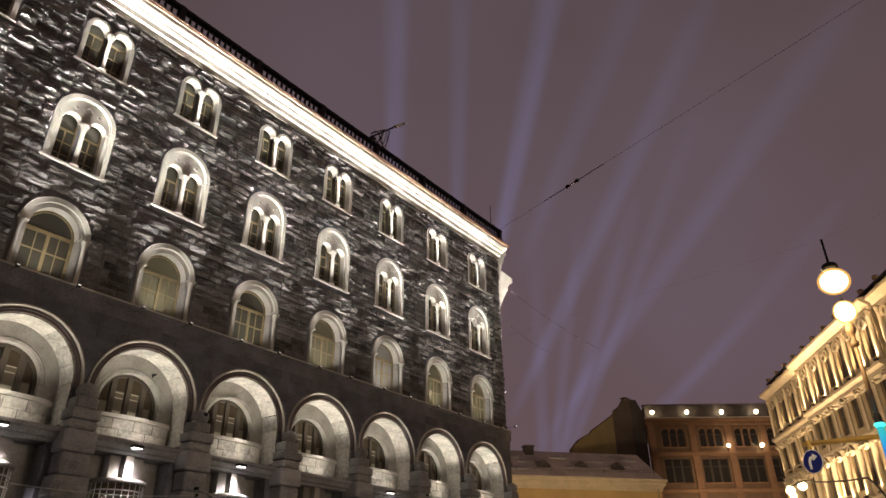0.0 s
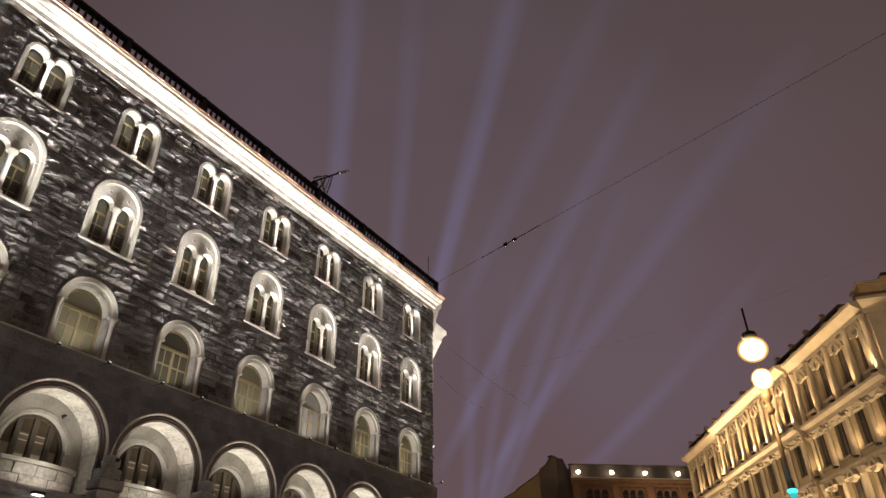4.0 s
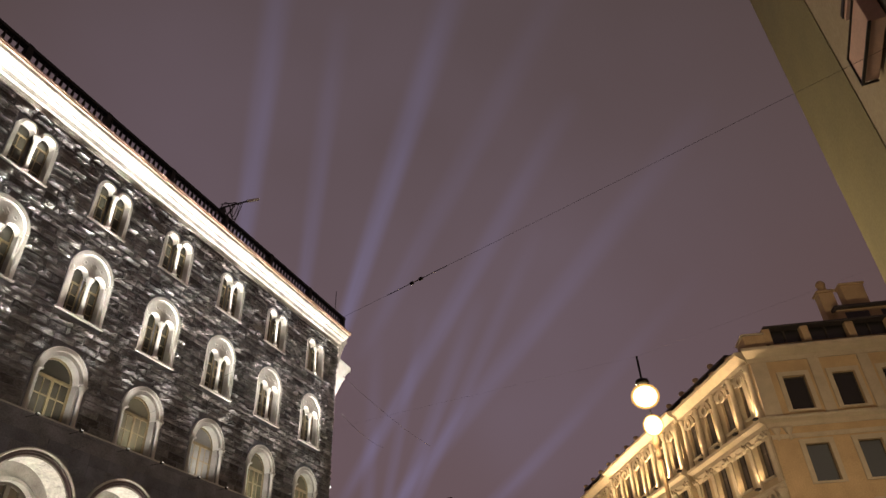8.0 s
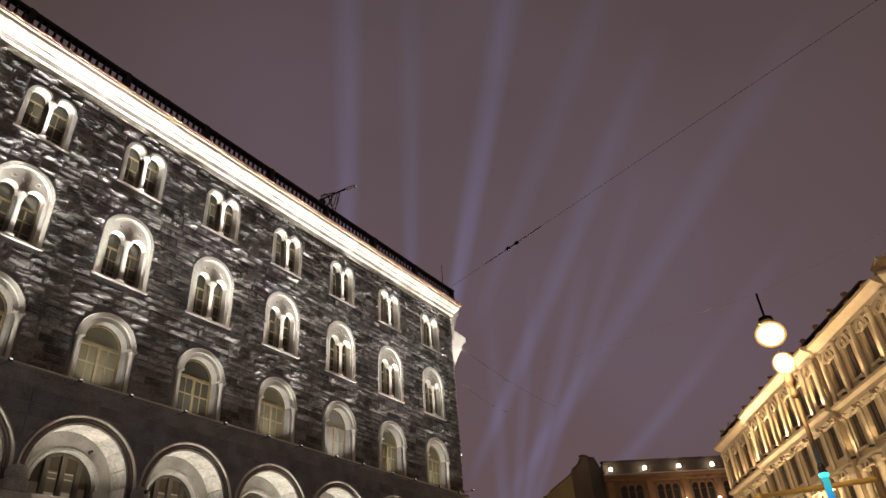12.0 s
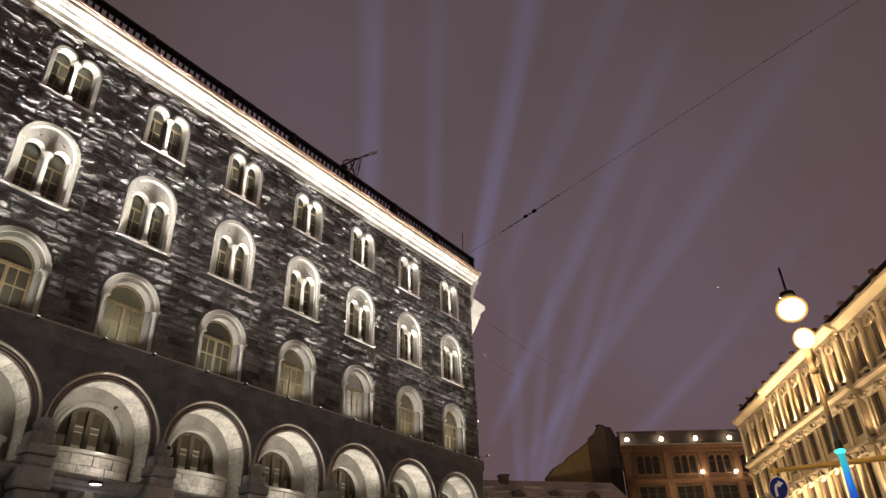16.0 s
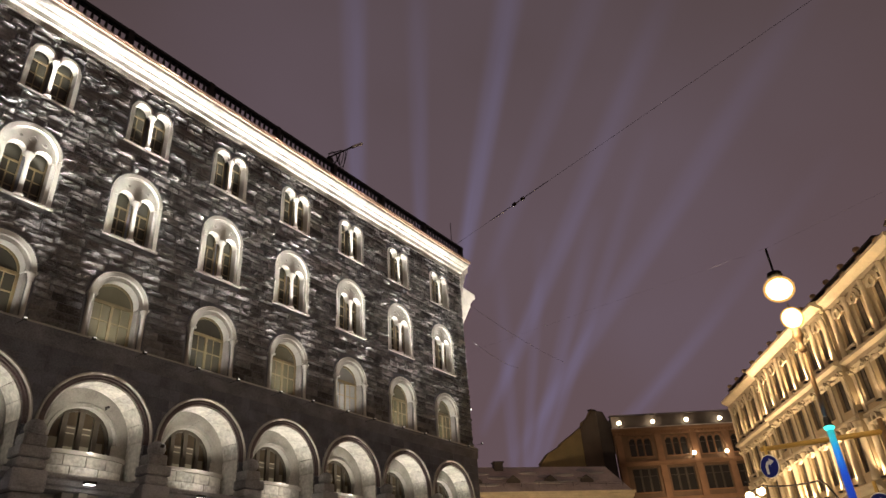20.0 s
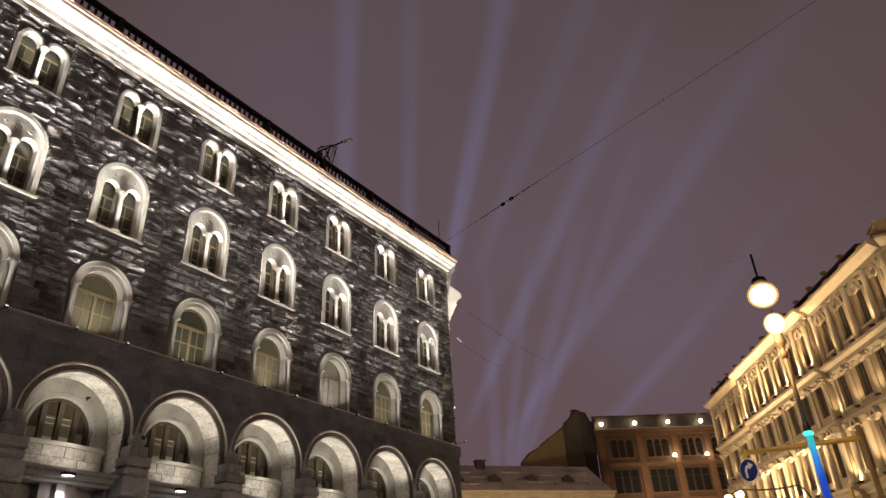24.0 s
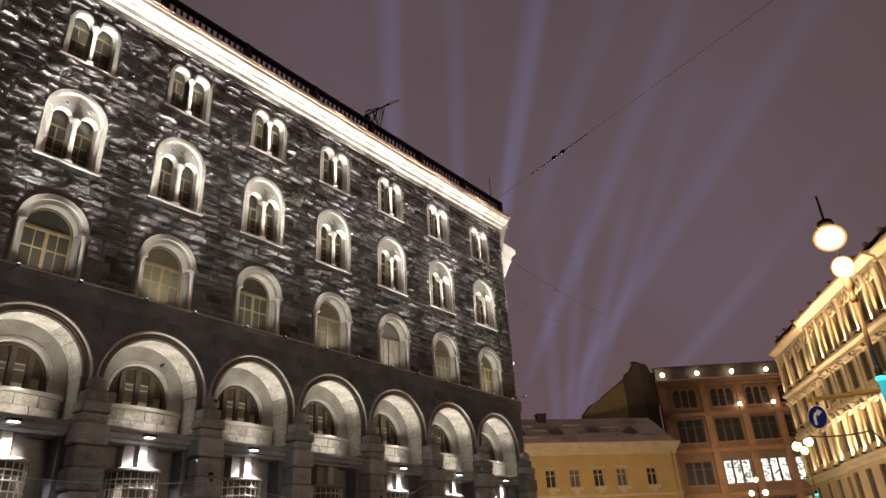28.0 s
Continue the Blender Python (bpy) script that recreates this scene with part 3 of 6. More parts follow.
def window_c(cx, backing, wood):
    bm = bmesh.new()
    zs = 12.35
    arch_ring(bm, 0, zs, 0.94, 1.10, -0.10, 0.06, 22)
    arch_ring(bm, 0, zs, 0.78, 0.96, -0.02, 0.34, 22)
    w = part("window", bm, PALE, bank, "tall round-arched window flanked by colonnettes")
    bm = bmesh.new()
    for i in range(45):
        a = radians(2 + i * 4.0)
        arch_ring(bm, 0, zs, 1.085, 1.118, -0.112, 0.0, 1, 1.0 + i * 4.0, 3.4 + i * 4.0)
    part("bead_moulding", bm, PALE, w)["kind"] = "stuff"
    for s in (-1, 1):
        bm = bmesh.new()
        box(bm, min(s * 0.94, s * 0.80), max(s * 0.94, s * 0.80), 0.03, 0.34, 10.72, zs, 0.02)
        part("jamb", bm, TRIM, w)
        part("impost", box(bmesh.new(), min(s * 1.16, s * 0.80), max(s * 1.16, s * 0.80), -0.14, 0.10, zs - 0.03, zs + 0.05, 0.012), PALE, w)
        bm = bmesh.new()
        lathe(bm, [(0.11, 10.72), (0.11, 10.82), (0.075, 10.88), (0.07, 12.08), (0.095, 12.12), (0.08, 12.15), (0.13, 12.28), (0.14, 12.35)], s * 1.01, -0.03, 9)
        part("colonnette", bm, PALE, w, smooth=True)
    part("sill", boxes((-1.14, 1.14, -0.10, 0.34, 10.64, 10.735)), PALE, w)
    bm = bmesh.new()
    arch_ring(bm, 0, zs, 0.71, 0.80, 0.30, 0.37, 18)
    for r in ((-0.79, -0.70, 0.30, 0.37, 10.73, zs), (0.70, 0.79, 0.30, 0.37, 10.73, zs), (-0.7, 0.7, 0.29, 0.37, 12.28, 12.40), (-0.7, 0.7, 0.30, 0.37, 10.73, 10.83), (-0.05, 0.05, 0.29, 0.37, 10.83, 12.28), (-0.7, 0.7, 0.32, 0.36, 11.66, 11.71), (-0.37, -0.34, 0.32, 0.36, 10.83, 12.28), (0.34, 0.37, 0.32, 0.36, 10.83, 12.28)):
        box(bm, *r)
    part("sash", bm, wood, w)
    for s in (-1, 1):
        part("pane", boxes((min(s * 0.74, s * 0.01), max(s * 0.74, s * 0.01), 0.345, 0.352, 10.75, 12.32)), backing, w)
    bm = bmesh.new()
    prism(bm, [(-0.74, zs)] + arc(0.74, 180, 0, 16, 0, zs)[1:-1] + [(0.74, zs)], 0.345, 0.352)
    part("fanlight_pane", bm, backing, w)
    w.location = (cx, 0, 0)
    return w


BLIND_LOOK = glass("blind_behind_pane", (0.115, 0.105, 0.068), 0.12)
DRAPE_LOOK = glass("drapes_behind_pane", (0.22, 0.215, 0.20), 0.15)
wa, wb = window_a(BAYS[0]), window_b(BAYS[0])
for cx in BAYS[1:]:
    again(wa, Matrix.Translation((cx - BAYS[0], 0, 0)))
    again(wb, Matrix.Translation((cx - BAYS[0], 0, 0)))
wc_ = {}
for k, cx in enumerate(BAYS):
    look_ = {0: "d", 1: "d", 2: "d", 3: "d", 4: "b", 5: "d", 6: "b", 7: "w", 8: "b", 9: "b"}[k]
    if look_ in wc_:
        again(wc_[look_][0], Matrix.Translation((cx - wc_[look_][1], 0, 0)))
    else:
        wc_[look_] = (window_c(cx, {"d": PANE, "b": BLIND_LOOK, "w": DRAPE_LOOK}[look_], OAK), cx)

# -- arcade storey --
ZS, RO = 7.62, 1.58
bm = bmesh.new()
for k, cx in enumerate(BAYS):
    a, b = bay_edges(k)
    panel_round(bm, a, b + (0.12 if k == len(BAYS) - 1 else 0), 6.0, 9.96, -LOW, cx, RO + 0.07, 6.0, ZS, 0.06, 22)
    panel_flat(bm, a, b, 0.0, 6.0, [(cx - 1.35, cx + 1.35, 0.9, 5.95)], -LOW, 0.8)
box(bm, X1 - 0.02, X1 + 0.12, -LOW + 0.004, 6, 0, 9.96)
arcade = part("arcade_wall", bm, GRANITE, bank, "smooth dark ashlar wall of the arcade storey")


def ashlar_joints():
    """Raised ashlar blocks in the spandrels, with open joints."""
    bm = bmesh.new()
    r = random.Random(9)
    z = 7.9
    while z < 9.85:
        h = min(0.40, 9.93 - z)
        for k, cx in enumerate(BAYS):
            a, b = bay_edges(k)
            zt = max(z, ZS)
            half = math.sqrt(max(0, 1.89 ** 2 - (zt - ZS) ** 2)) if zt - ZS < 1.89 else 0
            for p, q in (((a, cx - half), (cx + half, b)) if half else ((a, b),)):
                x = p
                while x < q - 0.03:
                    ln = r.uniform(0.6, 1.1)
                    if q - x - ln < 0.35:
                        ln = q - x
                    if ln > 0.06:
                        box(bm, x + 0.006, x + ln - 0.006, -LOW - 0.018 - r.random() * 0.012, -LOW + 0.01, z + 0.006, z + h - 0.006)
                    x += ln
        z += h
    return bm


part("ashlar_face", ashlar_joints(), material("ashlar_granite", (0.165, 0.17, 0.205), 0.8, vary=0.4, scale=1.5, fine=24, bump=0.4, island=0.12), bank)["kind"] = "stuff"


def splay(bm, cz, ra, ya, rb, yb, n=36):
    """Inward-facing splayed band round an arch."""
    rows = [[bm.verts.new((r * math.cos(a), y, cz + r * math.sin(a))) for r, y in ((ra, ya), (rb, yb))] for a in [radians(-4 + 188 * i / n) for i in range(n + 1)]]
    for p, q in zip(rows, rows[1:]):
        bm.faces.new((p[0], p[1], q[1], q[0]))


def arch_bay(cx):
    bm = bmesh.new()
    arch_ring(bm, 0, ZS, 1.825, 1.87, -LOW - 0.12, -LOW + 0.02, 36, -4, 184)
    splay(bm, ZS, 1.785, -LOW - 0.03, 1.826, -LOW - 0.118)
    w = part("arch", bm, PALE, bank, "deep round arch with floodlit pale soffit")
    bm = bmesh.new()
    arch_ring(bm, 0, ZS, 1.635, 1.70, -LOW - 0.045, -LOW + 0.02, 36, -4, 184)
    arch_ring(bm, 0, ZS, 1.715, 1.78, -LOW - 0.075, -LOW + 0.02, 36, -4, 184)
    part("roll_moulding", bm, MAROON, w)
    seg = 180 / 9
    for i in range(9):
        bm = bmesh.new()
        arch_ring(bm, 0, ZS, RO, RO + 0.09, -LOW + 0.0, 0.12, 4, i * seg + 0.25, (i + 1) * seg - 0.25)
        part("voussoir", bm, ARCHSTONE, w)
    part("reveal", boxes((-1.67, -RO, -LOW, 0.12, 6.4, ZS - 0.01)), ARCHSTONE, w)
    part("reveal", boxes((RO, 1.67, -LOW, 0.12, 6.4, ZS - 0.01)), ARCHSTONE, w)
    # back wall of the niche with the lunette
    bm = bmesh.new()
    panel_round(bm, -1.66, 1.66, 6.2, 9.28, 0.12, 0, 1.03, 6.95, 7.55, 0.28, 20)
    part("niche_wall", bm, TRIM, w)
    bm = bmesh.new()
    arch_ring(bm, 0, 7.55, 1.03, 1.13, 0.05, 0.16, 22)
    arch_ring(bm, 0, 7.55, 1.17, 1.26, 0.08, 0.16, 22)
    part("lunette_ring", bm, TRIM, w)
    bm = bmesh.new()
    arch_ring(bm, 0, 7.55, 0.93, 1.04, 0.28, 0.38, 20)
    for x in (-0.52, 0.0, 0.52):
        top = 7.55 + math.sqrt(0.98 ** 2 - x * x)
        box(bm, x - 0.085, x + 0.085, 0.26, 0.38, 6.95, top)
    box(bm, -1.03, -0.93, 0.28, 0.38, 6.95, 7.55)
    box(bm, 0.93, 1.03, 0.28, 0.38, 6.95, 7.55)
    part("lunette_frame", bm, LUNWOOD, w)
    for i, (a, b) in enumerate(((-0.95, -0.52), (-0.52, 0.0), (0.0, 0.52), (0.52, 0.95))):
        bm = bmesh.new()
        xs = line(a, b, 8)
        plate(bm, xs, lambda x: 6.95, lambda x: 7.55 + math.sqrt(max(0, 0.99 ** 2 - x * x)), 0.36, 0.37)
        part("lunette_pane", bm, BROWNPANE, w)
        if i in (1, 2):
            part("lit_blind", boxes((a + 0.12, b - 0.10, 0.345, 0.355, 6.98, 7.30 + 0.06 * i)), LIT_DIM2, w, "blind with a lit room behind it")
            for q in range(2):
                part("lit_strip", boxes((a + 0.12, b - 0.12, 0.347, 0.356, 7.72 + 0.17 * q + 0.03 * i, 7.755 + 0.17 * q + 0.03 * i)), LIT_DIM3, w, "ceiling lamp seen through the pane")
        part("lit_pane", boxes((a + 0.08, b - 0.08, 0.3565, 0.3595, 6.97, 8.0 if i in (1, 2) else 7.6)), LIT_DIM, w, "dim brown room behind the pane")
    # bowed parapet below the lunette, of dressed blocks
    def bow(bm, hw, front, back, z0, z1, a0=0.0, a1=1.0, n=14):
        pts = []
        for i in range(n + 1):
            t = a0 + (a1 - a0) * i / n
            x = -hw + 2 * hw * t
            pts.append((x, -(back + (front - back) * math.sqrt(max(0, 1 - (x / hw) ** 2 * 0.93)))))
        lo = [bm.verts.new((x, y, z0)) for x, y in pts]
        hi = [bm.verts.new((x, y, z1)) for x, y in pts]
        lb = [bm.verts.new((x, 0.1, z0)) for x, y in pts]
        hb = [bm.verts.new((x, 0.1, z1)) for x, y in pts]
        for i in range(n):
            bm.faces.new((lo[i], lo[i + 1], hi[i + 1], hi[i]))
            bm.faces.new((hi[i], hi[i + 1], hb[i + 1], hb[i]))
            bm.faces.new((lo[i], lb[i], lb[i + 1], lo[i + 1]))
        bm.faces.new((lo[0], hi[0], hb[0], lb[0]))
        bm.faces.new((lo[n], lb[n], hb[n], hi[n]))
        return bm
    for i in range(4):
        part("parapet_block", bow(bmesh.new(), 1.34, 0.46, 0.08, 6.62, 6.93, i / 4 + 0.004, (i + 1) / 4 - 0.004, 5), ARCHSTONE, w)
    for i in range(3):
        part("parapet_block", bow(bmesh.new(), 1.34, 0.46, 0.08, 6.28, 6.61, i / 3 + 0.004, (i + 1) / 3 - 0.004, 6), ARCHSTONE, w)
    part("parapet_coping", bow(bmesh.new(), 1.40, 0.54, 0.12, 6.935, 7.06), PALE, w)
    # hood over the ground-floor window
    bm = bmesh.new()
    moulding(bm, [(0.0, 5.84), (LOW + 0.06, 5.84), (LOW + 0.08, 5.92), (LOW + 0.20, 5.96), (LOW + 0.24, 6.08), (LOW + 0.32, 6.12), (LOW + 0.32, 6.24), (LOW, 6.28), (0.0, 6.28)], -1.42, 1.42, 0.1, 0.1)
    part("hood", bm, PIERSTONE, w, "grey stone hood moulding")
    # bowed ground-floor window behind a grille
    bm = boxes((-1.34, 1.34, -0.1, 0.1, 0.9, 5.84))
    part("window_recess", bm, TRIM, w)
    bm = boxes((-0.14, 0.12, -0.68, -0.1, 5.16, 5.84))
    part("lit_panel", bm, PALE, w)
    for s in (-0.38, 0.38):
        part("side_panel", boxes((s - 0.17, s + 0.17, -0.50, -0.1, 5.16, 5.84)), TRIM, w)
    bm = bmesh.new()
    lathe(bm, [(0.80, 5.02), (0.84, 5.06), (0.84, 5.13), (0.78, 5.16)], 0, -0.16, 24)
    part("bow_ring", bm, TRIM, w)
    bm = bmesh.new()
    lathe(bm, [(0.80, 0.9), (0.82, 1.1), (0.74, 1.15), (0.74, 1.3)], 0, -0.16, 24)
    part("bow_ring", bm, TRIM, w)
    bm = bmesh.new()
    lathe(bm, [(0.69, 1.3), (0.69, 5.02)], 0, -0.16, 24)
    part("bow_blind", bm, BLIND, w, smooth=True)
    for i in range(13):
        bm = bmesh.new()
        zz = 1.52 + i * 0.275
        arch_pts = [(0.79 * math.cos(radians(a)), -0.16 - 0.79 * math.sin(radians(a))) for a in range(0, 181, 15)]
        for p, q in zip(arch_pts, arch_pts[1:]):
            rod(bm, (*p, zz), (*q, zz), 0.022, 5)
        part("grille_hoop", bm, STEEL, w)
    for i in range(13):
        a = radians(i * 15)
        part("grille_bar", rod(bmesh.new(), (0.77 * math.cos(a), -0.16 - 0.77 * math.sin(a), 1.3), (0.77 * math.cos(a), -0.16 - 0.77 * math.sin(a), 5.03), 0.014, 5), STEEL, w)
    w.location = (cx, 0, 0)
    return w


BROWNPANE = glass("brown_lunette_pane", (0.055, 0.042, 0.028), 0.1)
LUNWOOD = material("umber_window_wood", (0.05, 0.038, 0.027), 0.5, vary=0.3, scale=5, fine=60, bump=0.15)
LIT_DIM = glow("dim_lit_room", (0.9, 0.68, 0.38), 0.030, (0.05, 0.04, 0.03))
LIT_DIM3 = glow("ceiling_lamp_strip", (1.0, 0.85, 0.6), 0.12, (0.2, 0.18, 0.14))
LIT_DIM2 = glow("lit_room_blind", (0.95, 0.78, 0.5), 0.13, (0.1, 0.1, 0.08))
STEEL = material("painted_steel_grille", (0.80, 0.78, 0.76), 0.4, 0.1, vary=0.2, scale=4, fine=40, bump=0.1)
ab = arch_bay(BAYS[0])
for cx in BAYS[1:]:
    again(ab, Matrix.Translation((cx - BAYS[0], 0, 0)))


def pier(cx, hw=0.40):
    """Rusticated pier with a stepped cap and a rounded top, standing in front of the arcade wall."""
    y0, y1 = -LOW - 0.62, -LOW + 0.02
    bm = bmesh.new()
    lathe(bm, [(0.20, 7.17), (0.27, 7.24), (0.295, 7.34), (0.27, 7.46), (0.19, 7.55), (0.06, 7.60)], 0, (y0 + y1) / 2 - 0.03, 14)
    w = part("pier", bm, PIERSTONE, bank, "rusticated granite pier with rounded top")
    part("pier_cap", box(bmesh.new(), -0.44, 0.44, y0 - 0.04, y1, 6.50, 6.80, 0.03), PIERSTONE, w)
    part("pier_neck", box(bmesh.new(), -0.33, 0.33, y0 + 0.06, y1, 6.803, 7.165, 0.05), PIERSTONE, w)
    z = 0.0
    r = random.Random(3)
    i = 0
    while z < 6.45:
        h = min(0.62, 6.495 - z)
        e = (0.0, 0.09)[i % 2] + r.uniform(-0.02, 0.02)
        bm = box(bmesh.new(), -hw - e, hw + e, y0 - e * 0.6, y1, z + 0.012, z + h - 0.012, 0.05)
        rock(bm, -hw - e + 0.04, hw + e - 0.04, z + 0.05, z + h - 0.05, 0.08, r, 8, 6, y0 - e * 0.6, 2.0, 4.0)
        part("pier_block", bm, PIERSTONE, w)
        z += h
        i += 1
    w.location = (cx, 0, 0)
    return w


pr = pier(BAYS[0] - BAY / 2)
for k in range(1, len(BAYS) + 1):
    again(pr, Matrix.Translation((BAY * k, 0, 0)))

# the 290 blocks of the bays nearest the camera, each on its own
variants = []
for i in range(14):
    bm = bmesh.new()
    rock(bm, -0.5, 0.5, -0.5, 0.5, 1.0, random.Random(i + 40), 6, 4, 0.0, 2.4, 2.2)
    variants.append(mesh_of("granite_block", bm, ROCK_ONE))
for a, b, c, d in near_blocks:
    ob = new("granite_block", rng.choice(variants))
    ob.parent, ob.location, ob.scale = bank, ((a + b) / 2, 0, (c + d) / 2), (b - a, rng.uniform(0.05, 0.125), d - c)

# the arcade storey is set back and grown by 2.8 %
GROW = 1.028
seen = set()


def set_back(ob, wide):
    me = ob.data
    if me.name not in seen:
        seen.add(me.name)
        for v in me.vertices:
            v.co.y = GROW * (FRONT + v.co.y) - FRONT
            v.co.z = EYE.z + GROW * (v.co.z - EYE.z)
            if wide:
                v.co.x *= GROW
    for c in ob.children:
        set_back(c, wide)


for ob in list(bank.children):
    kind = ob.name.split(".")[0]
    if kind in ("arcade_wall", "ashlar_face", "ledge", "ledge_nosing", "pier", "arch"):
        set_back(ob, kind == "arch")


# ---- roof fittings of the dark building ----
def tube(bm, path, r, n=6):
    """One continuous round tube along a path."""
    rings = []
    for i, p in enumerate(path):
        d = (path[min(i + 1, len(path) - 1)] - path[max(i - 1, 0)]).normalized()
        u = d.cross(Vector((0, 0, 1)))
        u = u.normalized() if u.length > 1e-4 else Vector((1, 0, 0))
        v = d.cross(u)
        rings.append([bm.verts.new(p + (u * math.cos(2 * math.pi * k / n) + v * math.sin(2 * math.pi * k / n)) * r) for k in range(n)])
    for a, b in zip(rings, rings[1:]):
        for k in range(n):
            bm.faces.new((a[k], a[(k + 1) % n], b[(k + 1) % n], b[k]))
    return bm


def floodlight(x, y, z, up):
    m = thing("floodlight", "small dark floodlight with a white lens on the stone hood", "floodlight", Matrix.Translation((x, y, z)), "facade floodlights")
    s = 1 if up else -1
    part("housing", boxes((-0.17, 0.17, -0.10, 0.10, min(0, s * 0.09), max(0, s * 0.09))), IRON, m)
    part("lens", boxes((-0.15, 0.15, -0.085, 0.085, min(s * 0.092, s * 0.10), max(s * 0.092, s * 0.10))), glow("white_lens", (1, 0.95, 0.9), 6.0), m)
    part("bracket", boxes((-0.02, 0.02, 0.05, 0.3, -0.02, 0.02)), IRON, m)
    return m


down = floodlight(BAYS[0] - 0.08, 20.44, 6.25, False)
for k in range(1, len(BAYS)):
    if k != 6:
        copy_thing(down, Matrix.Translation((BAYS[k] - 0.08, 20.50, 6.23)))
spot = thing("ledge_spotlight", "small white-lensed spotlight on the edge of the ledge", "floodlight", Matrix.Translation((BAYS[0] - 0.95, 20.25, 10.47)), "ledge spotlights")
part("housing", box(bmesh.new(), -0.06, 0.06, -0.05, 0.05, 0.0, 0.09, 0.012), IRON, spot)
part("arm", boxes((-0.008, 0.008, 0.06, 0.56, 0.03, 0.045)), IRON, spot)
part("lens", boxes((-0.045, 0.045, -0.058, -0.052, 0.045, 0.082)), glow("bright_lens", (1, 0.95, 0.85), 0.9), spot)
copy_thing(spot, Matrix.Translation((END - 0.12, 20.30, 10.86)))
for k in range(len(BAYS)):
    for dx in (-0.95, 0.85):
        if k or dx > 0:
            copy_thing(spot, Matrix.Translation((BAYS[k] + dx, 20.25, 10.47)))

ant = thing("roof_arm", "slanting steel arm with pale tip and tangled hanging cables", "roof mast", Matrix.Translation((21.4, 20.62, 23.8)))
part("base", boxes((-0.12, 0.12, -0.1, 0.1, 0, 0.3)), IRON, ant)
part("arm", rod(bmesh.new(), (-0.2, 0, 0.2), (1.75, 0.0, 2.10), 0.05), IRON, ant)
part("upper_arm", rod(bmesh.new(), (-0.1, 0.05, 0.55), (0.95, 0.05, 1.42), 0.03), IRON, ant)
part("tip", rod(bmesh.new(), (1.72, 0.0, 2.07), (2.55, 0, 2.82), 0.085, 8), material("pale_tip", (0.88, 0.9, 0.86), 0.45, vary=0.06), ant, "pale sleeve on the arm's end")
for k, (x0, x1, h) in enumerate(((0.35, 1.25, 1.0), (0.45, 1.05, 0.75), (0.15, 0.85, 0.50), (0.75, 1.3, 1.25), (-0.1, 0.6, -0.30))):
    pts = []
    for i in range(13):
        u = i / 12
        x = x0 + (x1 - x0) * u
        pts.append(Vector((x, 0.06 * k - 0.1, 0.36 + 0.97 * x - h * math.sin(math.pi * u) ** 0.8 + 0.05 * math.sin(7 * u + k))))
    part("cable", tube(bmesh.new(), pts, 0.02, 5), IRON, ant)
part("brace", rod(bmesh.new(), (0.3, 0, 0.0), (0.75, 0, 1.0), 0.025), IRON, ant)
rodm = thing("lightning_rod", "thin black rod standing on the parapet corner", "lightning rod", Matrix.Translation((32.75, 20.64, 23.8)))
part("rod", rod(bmesh.new(), (0, 0, 0), (0.03, 0, 1.55), 0.022), IRON, rodm)
part("foot", boxes((-0.08, 0.08, -0.08, 0.08, 0, 0.06)), IRON, rodm)


WIRE = material("dull_overhead_wire", (0.045, 0.04, 0.04), 0.97, 0.0, vary=0.2, scale=4, fine=20, bump=0.0)


def wire(name, label, pts, r=0.014, knots=(), sag=0.0):
    w = thing(name, label, "cable", Matrix.Translation(pts[0]))
    a, b = Vector(pts[0]), Vector(pts[1])
    bm = bmesh.new()
    n = 24
    path = [(b - a) * (i / n) - Vector((0, 0, sag * 4 * (i / n) * (1 - i / n))) for i in range(n + 1)]
    tube(bm, path, r, 5)
    part("strand", bm, WIRE, w)
    for k in knots:
        p = (b - a) * k - Vector((0, 0, sag * 4 * k * (1 - k)))
        bm = bmesh.new()
        bmesh.ops.create_icosphere(bm, subdivisions=2, radius=0.09)
        for v in bm.verts:
            v.co = v.co + p
        part("insulator", bm, IRON, w)
    return w


def far_point(az, el, r):
    a, e = radians(az), radians(el)
    return (r * math.sin(a), r * math.cos(a), 1.6 + r * math.tan(e))


INSULATOR = material("brown_porcelain", (0.035, 0.028, 0.026), 0.35, vary=0.2, scale=6, fine=40, bump=0.0)
PALEROD = material("pale_insulating_rod", (0.42, 0.36, 0.30), 0.5, vary=0.1, scale=5, fine=30, bump=0.0)


